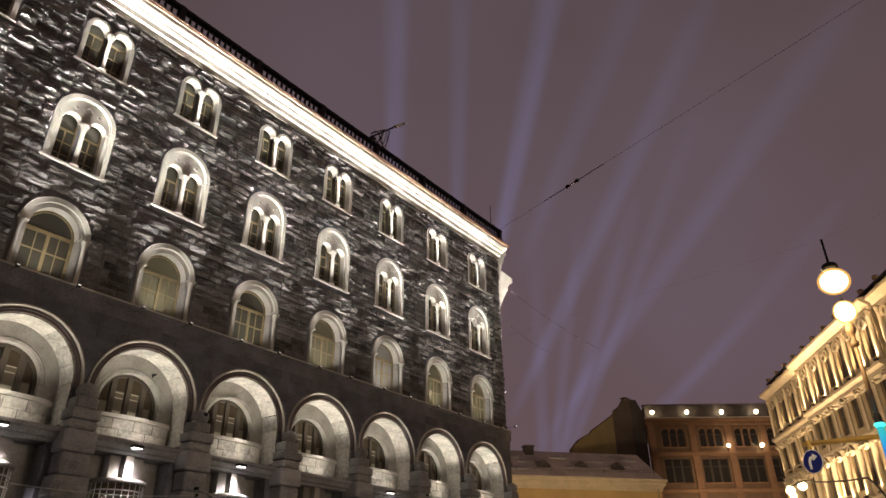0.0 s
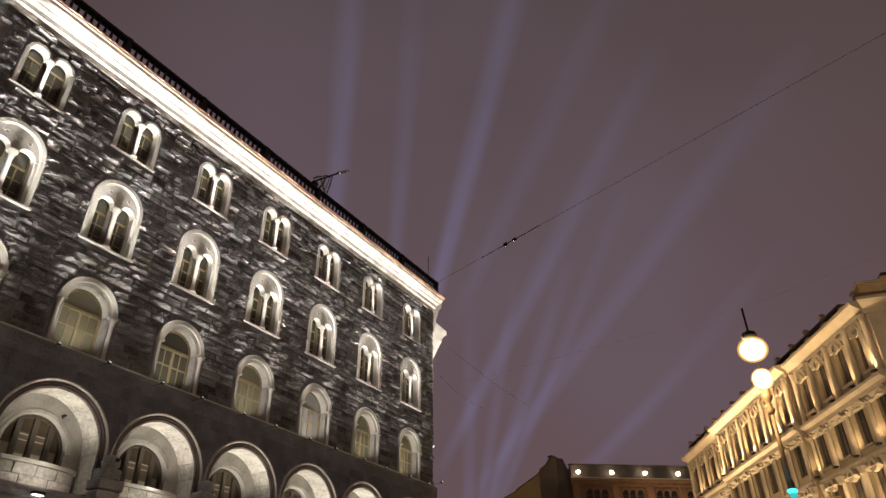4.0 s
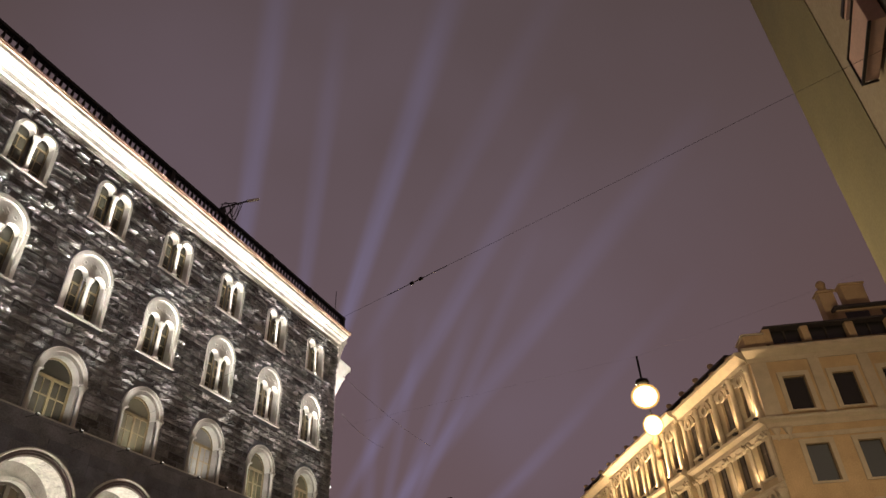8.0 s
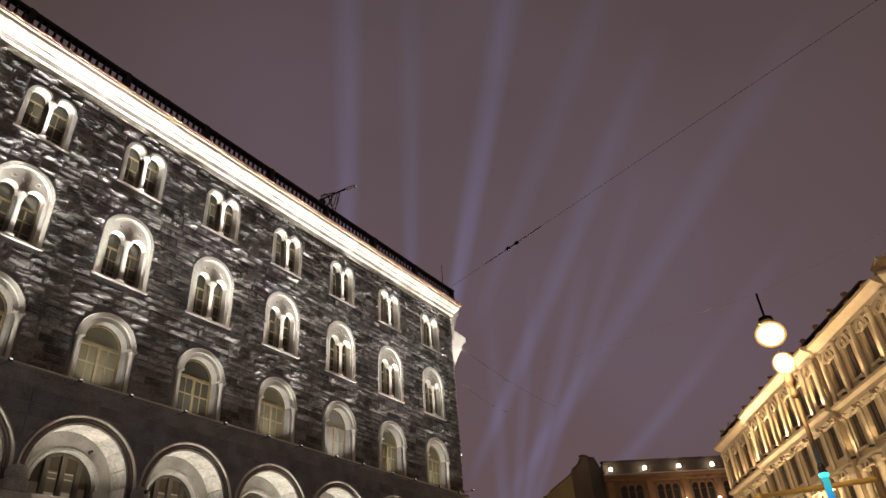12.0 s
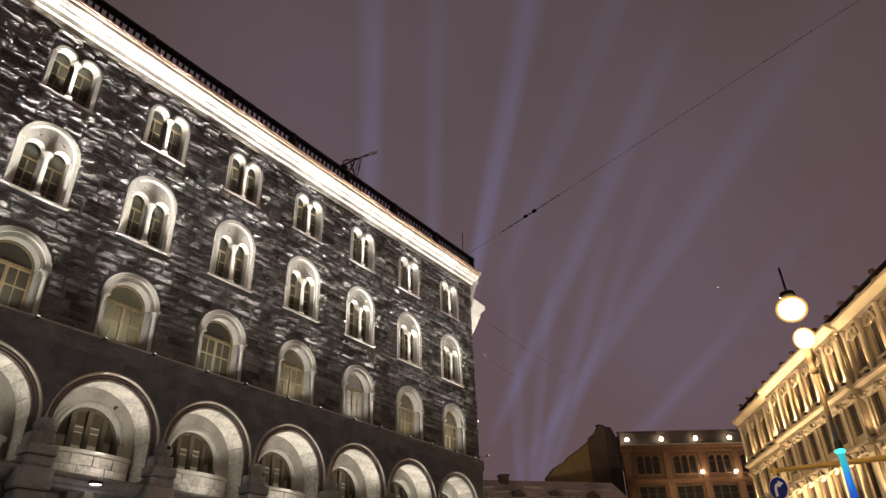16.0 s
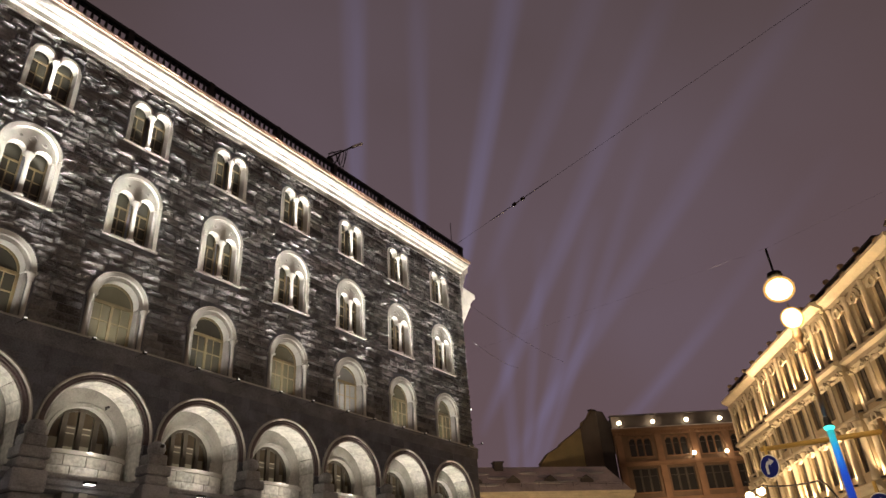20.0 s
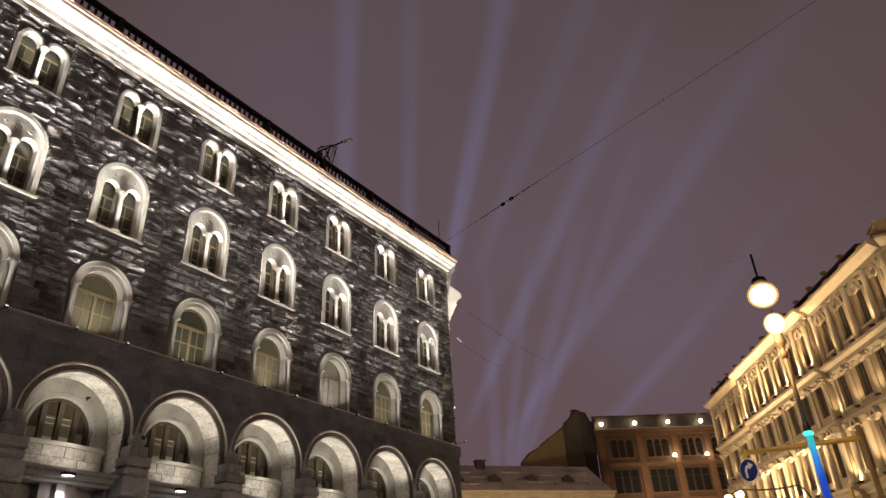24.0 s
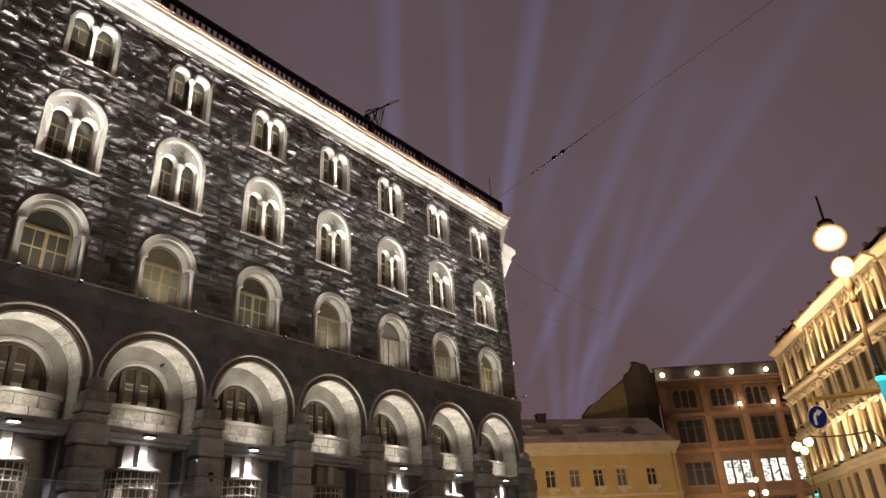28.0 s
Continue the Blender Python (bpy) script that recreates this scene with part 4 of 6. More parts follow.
def span_wire(a, b, at, gap):
    """Wire over the street from wall to wall, with a strain insulator: two ribbed ends on a pale rod and thicker terminals."""
    a, b = Vector(a), Vector(b)
    w = thing("span_wire", "thin dark wire over the street with a strain insulator", "cable", Matrix.Translation(a))
    d = (b - a).normalized()
    p, q = d * (at - gap / 2), d * (at + gap / 2)
    part("strand", rod(bmesh.new(), (0, 0, 0), p - d * 0.5, 0.0022, 6), WIRE, w)
    part("strand", rod(bmesh.new(), q + d * 0.5, b - a, 0.0022, 6), WIRE, w)
    for e, s in ((p, -1), (q, 1)):
        part("terminal", rod(bmesh.new(), e, e + d * s * 0.52, 0.006, 8), IRON, w)
        bm = bmesh.new()
        lathe(bm, [(0.010, -0.035), (0.026, -0.025), (0.014, -0.012), (0.030, 0.0), (0.014, 0.012), (0.026, 0.025), (0.010, 0.035)], n=10)
        bm.transform(Matrix.Translation(e) @ d.to_track_quat("Z", "Y").to_matrix().to_4x4())
        part("insulator", bm, INSULATOR, w)
    part("rod", rod(bmesh.new(), p, q, 0.009, 8), PALEROD, w)
    for e in (Vector((0, 0, 0)), b - a):
        part("wall_eye", boxes((e.x - 0.05, e.x + 0.05, e.y - 0.04, e.y + 0.04, e.z - 0.05, e.z + 0.05)), IRON, w)
    return w


span_wire((13.55, 20.2, 7.557), (5.36, -3.60, 6.744), 17.86, 0.185)
wire("street_cable", "thin dark cable leaving the corner of the building", [far_point(58.9, 24.6, 39.8), far_point(66.5, 19.0, 62)], 0.009, (), 0.3)
wire("street_cable", "thin dark cable leaving the corner of the building", [far_point(58.9, 21.6, 39.8), far_point(62.5, 19.0, 62)], 0.009, (), 0.3)


# ---- generic facades of the buildings round the crossing ----
def frame_at(p, q):
    """Pose of a facade that runs from p to q (plan), outside on its right-hand side as -y."""
    d = Vector((q[0] - p[0], q[1] - p[1], 0))
    return Matrix.Translation((p[0], p[1], 0)) @ Matrix.Rotation(math.atan2(d.y, d.x), 4, "Z"), d.length


def sash_window(parent, x, z0, z1, hw, y, wood, glassm, surround=None, mull=1, trans=1, label="", mw=0.04):
    """Window in a reveal: frame with bars and separate panes."""
    bm = boxes((x - hw, x - hw + 0.07, y, y + 0.07, z0, z1), (x + hw - 0.07, x + hw, y, y + 0.07, z0, z1), (x - hw, x + hw, y, y + 0.07, z0, z0 + 0.07), (x - hw, x + hw, y, y + 0.07, z1 - 0.07, z1))
    w = part("window", bm, wood, parent, label)
    for i in range(1, mull + 1):
        xm = x - hw + 2 * hw * i / (mull + 1)
        part("mullion", boxes((xm - mw, xm + mw, y - 0.005, y + 0.065, z0 + 0.07, z1 - 0.07)), wood, w)
    for i in range(trans):
        zt = z0 + (z1 - z0) * 0.68
        part("transom", boxes((x - hw + 0.07, x + hw - 0.07, y - 0.008, y + 0.06, zt - 0.035, zt + 0.035)), wood, w)
    for i in range(mull + 1):
        xa, xb = x - hw + 2 * hw * i / (mull + 1), x - hw + 2 * hw * (i + 1) / (mull + 1)
        part("pane", boxes((xa + 0.02, xb - 0.02, y + 0.03, y + 0.04, z0 + 0.03, z1 - 0.03)), glassm, w)
    part("sill", boxes((x - hw - 0.12, x + hw + 0.12, -0.16, y + 0.02, z0 - 0.12, z0 - 0.005)), surround or wood, w)
    return w


# ---- cream corner house ----
# blue-grey base colour holds the sky's reflection in the ochre front's lower panes
COLDPANE = glass("cold_grey_pane", (0.10, 0.115, 0.13), 0.08)
GREYPANE = glass("grey_curtained_pane", (0.10, 0.092, 0.088), 0.08)
HC, HF = (44.8, -2.88), (74.6, 15.1)
hm, HL = frame_at(HF, HC)
hotel = thing("cream_corner_house", "cream stucco corner house with floodlit pilasters and mansard roof", "building", hm)
Z_EAVE, Z_BELT, Z_LOW = 20.6, 16.2, 8.3
segs = [(0.0, 10.0, 4, 0.0), (10.0, 24.5, 6, -0.45), (24.5, HL, 4, 0.0)]
for a, b, n, y in segs:
    step = (b - a) / n
    bm = bmesh.new()
    rows = ((0.0, 4.6, 0.9, 3.9, 0.75), (4.6, Z_LOW, 5.3, 7.6, 0.55), (Z_LOW, 12.6, 9.2, 11.8, 0.6), (12.6, Z_BELT, 13.2, 15.4, 0.55), (Z_BELT, Z_EAVE, 17.0, 19.3, 0.55))
    for z0, z1, c, d, hw in rows:
        panel_flat(bm, a, b, z0, z1, [(a + step * (i + 0.5) - hw * 0.9, a + step * (i + 0.5) + hw * 0.9, c, d) for i in range(n)], y, 0.3)
    if y:
        box(bm, a, a + 0.02, y + 0.004, 0.0, 0, Z_EAVE)
        box(bm, b - 0.02, b, y + 0.004, 0.0, 0, Z_EAVE)
    part("wall", bm, CREAM, hotel)
    for z0, z1, c, d, hw in rows:
        for i in range(n):
            xc = a + step * (i + 0.5)
            sash_window(hotel, xc, c, d, hw * 0.9, y + 0.2, DARKWOOD, GREYPANE, CREAM_TRIM)
            if c == 17.0:
                bm = bmesh.new()
                arch_ring(bm, xc, d - 0.05, hw + 0.02, hw + 0.28, y - 0.14, y + 0.02, 12)
                part("window_arch", bm, CREAM_TRIM, hotel)
                bm = bmesh.new()
                arch_ring(bm, xc, d + 0.10, 0.22, 0.40, y - 0.24, y - 0.13, 14, 0, 360)
                part("cartouche", bm, CREAM_TRIM, hotel)
            elif c == 9.2:
                bm = bmesh.new()
                arch_ring(bm, xc, 12.05, 0.2, 0.42, y - 0.26, y + 0.0, 14, 0, 360)
                part("cartouche", bm, CREAM_TRIM, hotel)
                bm = bmesh.new()
                moulding(bm, [(0, 11.82), (0.2, 11.82), (0.3, 11.95), (0, 12.02)], xc - hw - 0.2, xc + hw + 0.2)
                for v in bm.verts:
                    v.co.y += y
                part("window_hood", bm, CREAM_TRIM, hotel)
            elif c == 13.2:
                bm = bmesh.new()
                moulding(bm, [(0, d + 0.1), (0.1, d + 0.1), (0.22, d + 0.3), (0.22, d + 0.38), (0, d + 0.45)], xc - hw - 0.25, xc + hw + 0.25)
                for v in bm.verts:
                    v.co.y += y
                part("window_hood", bm, CREAM_TRIM, hotel)
    # pilasters between the windows, in both tall storeys
    for i in range(n + 1):
        xp = a + step * i
        xp = min(max(xp, a + 0.32), b - 0.32)
        for z0, z1, r in ((Z_BELT + 0.25, Z_EAVE - 0.55, 0.20), (Z_LOW + 0.3, 12.3, 0.25), (12.75, Z_BELT - 0.75, 0.20)):
            bm = bmesh.new()
            lathe(bm, [(r * 1.25, z0), (r * 1.25, z0 + 0.2), (r, z0 + 0.32), (r * 0.86, z1 - 0.5), (r * 1.05, z1 - 0.45), (r * 0.95, z1 - 0.38), (r * 1.35, z1 - 0.08), (r * 1.4, z1)], xp, y - 0.10, 10)
            if z0 == 12.75:
                bm.free()
                part("pilaster", boxes((xp - 0.2, xp + 0.2, y - 0.10, y + 0.01, z0, z1), (xp - 0.27, xp + 0.27, y - 0.14, y - 0.102, z1 - 0.3, z1)), CREAM_TRIM, hotel)
                continue
            part("half_column", bm, CREAM_TRIM, hotel, smooth=True)
        for k in range(4):
            bm = bmesh.new()
            bmesh.ops.create_icosphere(bm, subdivisions=1, radius=0.13)
            for v in bm.verts:
                v.co = Vector((v.co.x * 1.2 + xp + (k - 1.5) * 0.24, v.co.y + y - 0.22, v.co.z + 15.55 - 0.16 * (k in (1, 2))))
            part("festoon", bm, CREAM_TRIM, hotel)
    bm = bmesh.new()
    for prof in ([(0, Z_BELT - 0.45), (0.12, Z_BELT - 0.45), (0.2, Z_BELT - 0.2), (0.5, Z_BELT - 0.05), (0.52, Z_BELT + 0.12), (0, Z_BELT + 0.25)],
                 [(0, Z_LOW - 0.4), (0.12, Z_LOW - 0.4), (0.2, Z_LOW - 0.2), (0.45, Z_LOW - 0.05), (0.47, Z_LOW + 0.12), (0, Z_LOW + 0.25)],
                 [(0, 12.35), (0.1, 12.35), (0.22, 12.5), (0.22, 12.62), (0, 12.7)]):
        moulding(bm, prof, a, b, 0.0, 0.0)
    for v in bm.verts:
        v.co.y += y
    part("belt_course", bm, CREAM_TRIM, hotel)
    bm = bmesh.new()
    moulding(bm, [(0, Z_EAVE - 0.6), (0.15, Z_EAVE - 0.6), (0.2, Z_EAVE - 0.35), (0.55, Z_EAVE - 0.15), (0.75, Z_EAVE), (0.78, Z_EAVE + 0.18), (0, Z_EAVE + 0.3)], a - (0.3 if y else 0), b + (0.3 if y else 0))
    for v in bm.verts:
        v.co.y += y
    part("eave_cornice", bm, CREAM_TRIM, hotel)
# right-hand face, seen from the street
p2 = (HC[0] + 0.253 * 18, HC[1] - 0.967 * 18)
gm, GL = frame_at(HC, p2)
house2 = thing("ochre_corner_front", "ochre stucco street front with pale window surrounds", "building", gm)
rows2 = ((0.0, Z_LOW, 3.2, 6.4, 0.7), (Z_LOW, 12.0, 9.0, 11.1, 0.68), (12.0, Z_BELT, 12.45, 14.65, 0.68), (Z_BELT, Z_EAVE, 16.75, 18.95, 0.68))
wx = [2.4 + 2.95 * i for i in range(5)]
bm = bmesh.new()
for z0, z1, c, d, hw in rows2:
    panel_flat(bm, 0, GL, z0, z1, [(x - hw, x + hw, c, d) for x in wx], 0, 0.3)
part("wall", bm, OCHRE, house2)
for z0, z1, c, d, hw in rows2:
    for x in wx:
        w = sash_window(house2, x, c, d, hw, 0.2, DARKWOOD, FARPANE if z0 == Z_BELT else COLDPANE, CREAM_TRIM, 0, 0)
        bm = boxes((x - hw - 0.28, x - hw - 0.003, -0.10, 0.02, c - 0.1, d + 0.28), (x + hw + 0.003, x + hw + 0.28, -0.10, 0.02, c - 0.1, d + 0.28), (x - hw - 0.003, x + hw + 0.003, -0.10, 0.02, d + 0.003, d + 0.28))
        part("surround", bm, CREAM_TRIM, house2)
for x in [0.7] + [3.875 + 2.95 * i for i in range(5)]:
    part("pilaster", boxes((x - 0.32, x + 0.32, -0.14, 0.02, Z_BELT + 0.26, Z_EAVE - 0.62)), CREAM_TRIM, house2)
bm = bmesh.new()
moulding(bm, [(0, Z_BELT - 0.45), (0.12, Z_BELT - 0.45), (0.2, Z_BELT - 0.2), (0.5, Z_BELT - 0.05), (0.52, Z_BELT + 0.12), (0, Z_BELT + 0.25)], 0, GL, 0.6, 0)
part("belt_course", bm, CREAM_TRIM, house2)
bm = bmesh.new()
moulding(bm, [(0, Z_EAVE - 0.6), (0.15, Z_EAVE - 0.6), (0.2, Z_EAVE - 0.35), (0.55, Z_EAVE - 0.15), (0.75, Z_EAVE), (0.78, Z_EAVE + 0.18), (0, Z_EAVE + 0.3)], 0, GL, 0.6, 0)
part("eave_cornice", bm, CREAM_TRIM, house2)


# roof storey: dark attic windows between ochre pedestals under a snowy slab, chimneys behind
def attic(parent, xs, y, z0, top, hw=0.24):
    part("attic_wall", boxes((xs[0], xs[-1], y + 0.45, y + 3.0, Z_EAVE, top)), DARKROOF, parent)
    slab = part("attic_roof", box(bmesh.new(), xs[0] - 0.15, xs[-1] + 0.1, y - 0.25, y + 3.4, top, top + 0.14, 0.03), DARKROOF, parent)
    bm = bmesh.new()
    snow_strip(bm, xs[0] - 0.1, xs[-1] + 0.05, y - 0.2, y + 3.2, top + 0.142, 0.12)
    part("snow_cover", bm, SNOW, slab, "thin snow on the roof slab", smooth=True)
    part("parapet", boxes((xs[0], xs[-1], y - 0.02, y + 0.4, Z_EAVE + 0.1, z0)), OCHRE, parent)
    for a, b in zip(xs, xs[1:]):
        part("attic_window", boxes((a + hw, b - hw, y + 0.36, y + 0.40, z0 + 0.002, top - 0.06)), FARPANE, parent)
        m = (a + b) / 2
        part("attic_mullion", boxes((m - 0.05, m + 0.05, y + 0.28, y + 0.358, z0 + 0.002, top - 0.06)), DARKWOOD, parent)
    for x in xs:
        part("roof_pedestal", box(bmesh.new(), x - hw, x + hw, y - 0.10, y + 0.44, z0 + 0.002, top - 0.01, 0.02), OCHRE, parent)


def snow_strip(bm, x0, x1, y0, y1, z, h):
    """Uneven snow lying on a ledge."""
    n = max(6, int((x1 - x0) * 4))
    rows = []
    for i in range(n + 1):
        x = x0 + (x1 - x0) * i / n
        rows.append([bm.verts.new((x, y0 + (y1 - y0) * k / 3, z + (0 if k in (0, 3) else h * (0.55 + 0.9 * noise.noise(Vector((x * 1.3, k * 2.1, z))))))) for k in range(4)])
    for a, b in zip(rows, rows[1:]):
        for k in range(3):
            bm.faces.new((a[k], b[k], b[k + 1], a[k + 1]))


part("corner_block", box(bmesh.new(), 0.12, 1.45, -0.05, 1.6, Z_EAVE + 0.28, 21.95, 0.04), OCHRE, house2)
part("corner_cap", box(bmesh.new(), 0.02, 1.52, -0.12, 1.7, 21.955, 22.08, 0.03), CREAM_TRIM, house2)
attic(house2, [1.7, 4.1, 6.9, 9.4, 11.9, 14.4, 16.9], 0.1, 21.25, 22.35)
bm = bmesh.new()
snow_strip(bm, 2.6, 9.6, -0.62, 0.0, 20.89, 0.10)
part("ledge_snow", bm, SNOW, house2, "snow on the cornice", smooth=True)
part("penthouse", boxes((7.1, 16.0, 1.3, 4.2, 22.52, 23.85)), OCHRE, house2)
for x in (8.3, 10.6, 12.9):
    part("penthouse_window", boxes((x - 0.75, x + 0.75, 1.25, 1.298, 22.85, 23.6)), FARPANE, house2)
pr = part("penthouse_roof", box(bmesh.new(), 6.9, 16.2, 0.95, 4.4, 23.855, 24.05, 0.03), DARKROOF, house2)
bm = bmesh.new()
snow_strip(bm, 6.95, 16.1, 1.0, 4.3, 24.055, 0.2)
part("snow_cover", bm, SNOW, pr, "thick snow on the penthouse roof", smooth=True)
chim = part("chimney", box(bmesh.new(), 6.55, 7.55, 1.7, 2.5, 22.52, 25.5, 0.04), OCHRE, house2)
part("chimney_cap", box(bmesh.new(), 6.45, 7.65, 1.6, 2.6, 25.505, 25.68, 0.03), OCHRE, chim)
part("chimney_pot", lathe(bmesh.new(), [(0.30, 25.685), (0.26, 26.2), (0.32, 26.25), (0.30, 26.45), (0.16, 26.6)], 7.1, 2.1, 12), OCHRE, chim, smooth=True)
chim = part("chimney", box(bmesh.new(), 8.25, 9.75, 1.9, 2.7, 24.08, 26.0, 0.04), OCHRE, house2)
part("chimney_cap", box(bmesh.new(), 8.15, 9.85, 1.8, 2.8, 26.005, 26.17, 0.03), OCHRE, chim)
attic(hotel, [0.4 + 2.45 * i for i in range(14)], 0.35, 21.15, 21.75, 0.30)
for i in range(13):
    x = 0.4 + 2.45 * i
    part("roof_urn", lathe(bmesh.new(), [(0.22, 21.90), (0.12, 22.0), (0.26, 22.2), (0.20, 22.36), (0.06, 22.42)], x, 0.4, 8), OCHRE, hotel, smooth=True)

# carved relief under the belt course and at the eaves
for a, b, n, y in segs:
    bm = bmesh.new()
    for z0, z1, dep in ((Z_BELT - 0.95, Z_BELT - 0.46, 0.20), (Z_EAVE - 1.0, Z_EAVE - 0.62, 0.10)):
        nx = int((b - a) * 9)
        g = []
        for j in range(5):
            g.append([])
            for i in range(nx + 1):
                x, z = a + (b - a) * i / nx, z0 + (z1 - z0) * j / 4
                o = 0.02 if j in (0, 4) else 0.03 + dep * max(0, 0.35 + 0.9 * noise.noise(Vector((x * 3.1, z * 4.7, a))) + 0.35 * math.sin(x * 7.0))
                g[j].append(bm.verts.new((x, y - o, z)))
        for j in range(4):
            for i in range(nx):
                bm.faces.new((g[j][i], g[j][i + 1], g[j + 1][i + 1], g[j + 1][i]))
    part("carved_frieze", bm, CREAM_TRIM, hotel)
# corner pilasters and scrolled console
for xp in (HL - 0.95, HL - 0.35):
    part("corner_pilaster", box(bmesh.new(), xp - 0.22, xp + 0.22, -0.16, 0.01, Z_BELT + 0.26, Z_EAVE - 0.62, 0.02), CREAM_TRIM, hotel)
part("corner_pilaster", box(bmesh.new(), 0.03, 0.42, -0.145, 0.01, Z_BELT + 0.26, Z_EAVE - 0.62, 0.02), CREAM_TRIM, house2)
for x in (0.35, 1.05):
    part("console", lathe(bmesh.new(), [(0.05, Z_BELT - 1.25), (0.16, Z_BELT - 1.1), (0.12, Z_BELT - 0.9), (0.26, Z_BELT - 0.62), (0.28, Z_BELT - 0.47)], x, -0.06, 10), CREAM_TRIM, house2, smooth=True)
bm = bmesh.new()
moulding(bm, [(0, 15.05), (0.1, 15.05), (0.16, 15.2), (0.16, 15.28), (0, 15.34)], 0, GL, 0.2, 0)
part("belt_course", bm, CREAM_TRIM, house2)


# up-lights at the feet of the pilasters
def up_fitting(parent, x, y, z, power, colour=(1.0, 0.67, 0.36)):
    part("uplight", boxes((x - 0.16, x + 0.16, y - 0.12, y + 0.12, z, z + 0.10)), IRON, parent)
    p = M_OF[parent.name] @ Vector((x, y, z + 0.16))
    q = M_OF[parent.name] @ Vector((x, y + 0.32, z + 2.2))
    spot_lamp("uplight_lamp", p, q, power * 0.62, colour, 92, 1.0, 0.12)


M_OF = {hotel.name: hm, house2.name: gm}
for i in range(7):
    x = 10.0 + 14.5 * i / 6
    x = min(max(x, 10.32), 24.18)
    up_fitting(hotel, x, -0.45 - 0.46, Z_BELT + 0.22, 2500)
for i in range(4):
    up_fitting(hotel, 24.5 + 2.56 * (i + 1) - 0.3, -0.46, Z_BELT + 0.22, 900)
for i in range(4):
    up_fitting(hotel, 0.32 + 2.5 * i, -0.46, Z_BELT + 0.22, 330)
for i in range(6):
    x = 10.32 + 13.86 * i / 6
    up_fitting(hotel, x, -0.45 - 0.50, Z_LOW + 0.22, 3200)
for i in range(4):
    up_fitting(hotel, 24.9 + 2.56 * i, -0.46, 12.72, 300)

for i in range(4):
    up_fitting(hotel, 0.32 + 2.5 * i, -0.50, Z_LOW + 0.22, 420)
    up_fitting(hotel, 0.32 + 2.5 * i, -0.46, 12.72, 260)
for i in range(3):
    up_fitting(hotel, 24.9 + 3.2 * i, -0.50, Z_LOW + 0.22, 1200)

# ---- yellow house across the avenue ----
ym, YL = frame_at((47.9, 51.4), (76.0, 28.0))
yellow = thing("yellow_house", "yellow stucco house with plain windows and snowy roof", "building", ym)
wx = [33.4, 29.95] + [27.35 - 2.65 * i for i in range(10)]
rowsy = ((0.0, 4.4, 1.0, 3.4, 0.62), (4.4, 8.9, 5.5, 7.8, 0.62), (8.9, 13.1, 9.6, 11.4, 0.56))
bm = bmesh.new()
for z0, z1, c, d, hw in rowsy:
    panel_flat(bm, 0, YL, z0, z1, [(x - hw, x + hw, c, d) for x in wx], 0, 0.28)
part("wall", bm, YELLOW, yellow)
for z0, z1, c, d, hw in rowsy:
    for k, x in enumerate(wx):
        w = sash_window(yellow, x, c, d, hw, 0.16, CREAM_TRIM, GREYPANE if k % 2 else FARPANE, CREAM_TRIM)
        part("sill_snow", box(bmesh.new(), x - hw - 0.10, x + hw + 0.10, -0.17, 0.15, c - 0.003, c + 0.07, 0.025), SNOW, w)
        if z0 > 8:
            bm = boxes((x - hw - 0.2, x + hw + 0.2, -0.18, 0.01, c - 0.26, c - 0.125), (x - 0.3, x + 0.3, -0.1, 0.01, c - 0.62, c - 0.263))
            part("sill_bracket", bm, CREAM_TRIM, yellow)
        bm = bmesh.new()
        moulding(bm, [(0, d + 0.08), (0.08, d + 0.08), (0.14, d + 0.2), (0, d + 0.28)], x - hw - 0.15, x + hw + 0.15)
        part("window_head", bm, CREAM_TRIM, yellow)
bm = bmesh.new()
moulding(bm, [(0, 12.85), (0.1, 12.85), (0.18, 13.15), (0.5, 13.45), (0.55, 13.7), (0.72, 13.8), (0.75, 14.02), (0, 14.1)], 0, YL, 0, 0.6)
part("eave_cornice", bm, CREAM_TRIM, yellow)
bm = bmesh.new()
moulding(bm, [(0, 8.6), (0.16, 8.65), (0.2, 8.85), (0, 8.95)], 0, YL, 0, 0)
part("belt_course", bm, CREAM_TRIM, yellow)
bm = bmesh.new()
prof = [(0.7, 14.03), (-4.5, 17.6), (-9.5, 14.0), (0.0, 13.9)]
moulding(bm, prof, 0, YL)
part("roof", bm, ROOF, yellow)
for i in range(8):
    x = 2.2 + 4.3 * i
    bm = bmesh.new()
    prism(bm, [(x - 0.75, 15.0), (x + 0.75, 15.0), (x + 0.75, 15.45), (x, 16.05), (x - 0.75, 15.45)], 1.0, 2.9)
    d = part("dormer", bm, DARKROOF, yellow)
    bm = bmesh.new()
    snow_strip(bm, x - 0.85, x + 0.85, 0.95, 2.9, 15.72, 0.34)
    part("snow_cover", bm, SNOW, d, smooth=True)
# snow lying in drifts along the seams, and a low snow guard over the eave
drift = random.Random(21)
for i in range(26):
    x, y = drift.uniform(1, YL - 2), drift.uniform(0.4, 4.0)
    z = 14.03 + (0.7 + y) * 3.57 / 5.2
    bm = bmesh.new()
    bmesh.ops.create_icosphere(bm, subdivisions=2, radius=1.0)
    for v in bm.verts:
        v.co = Vector((x + v.co.x * 1.2, y + v.co.y * 0.35, z + v.co.z * 0.16 + v.co.y * 0.24 + 0.05 * noise.noise(v.co * 3 + Vector((i, 0, 0)))))
    part("snow_drift", bm, SNOW, yellow, smooth=True)
part("snow_guard", boxes((0.3, YL - 0.3, 0.18, 0.21, 15.02, 15.05), (0.3, YL - 0.3, 0.18, 0.21, 14.86, 14.89)), DARKROOF, yellow)
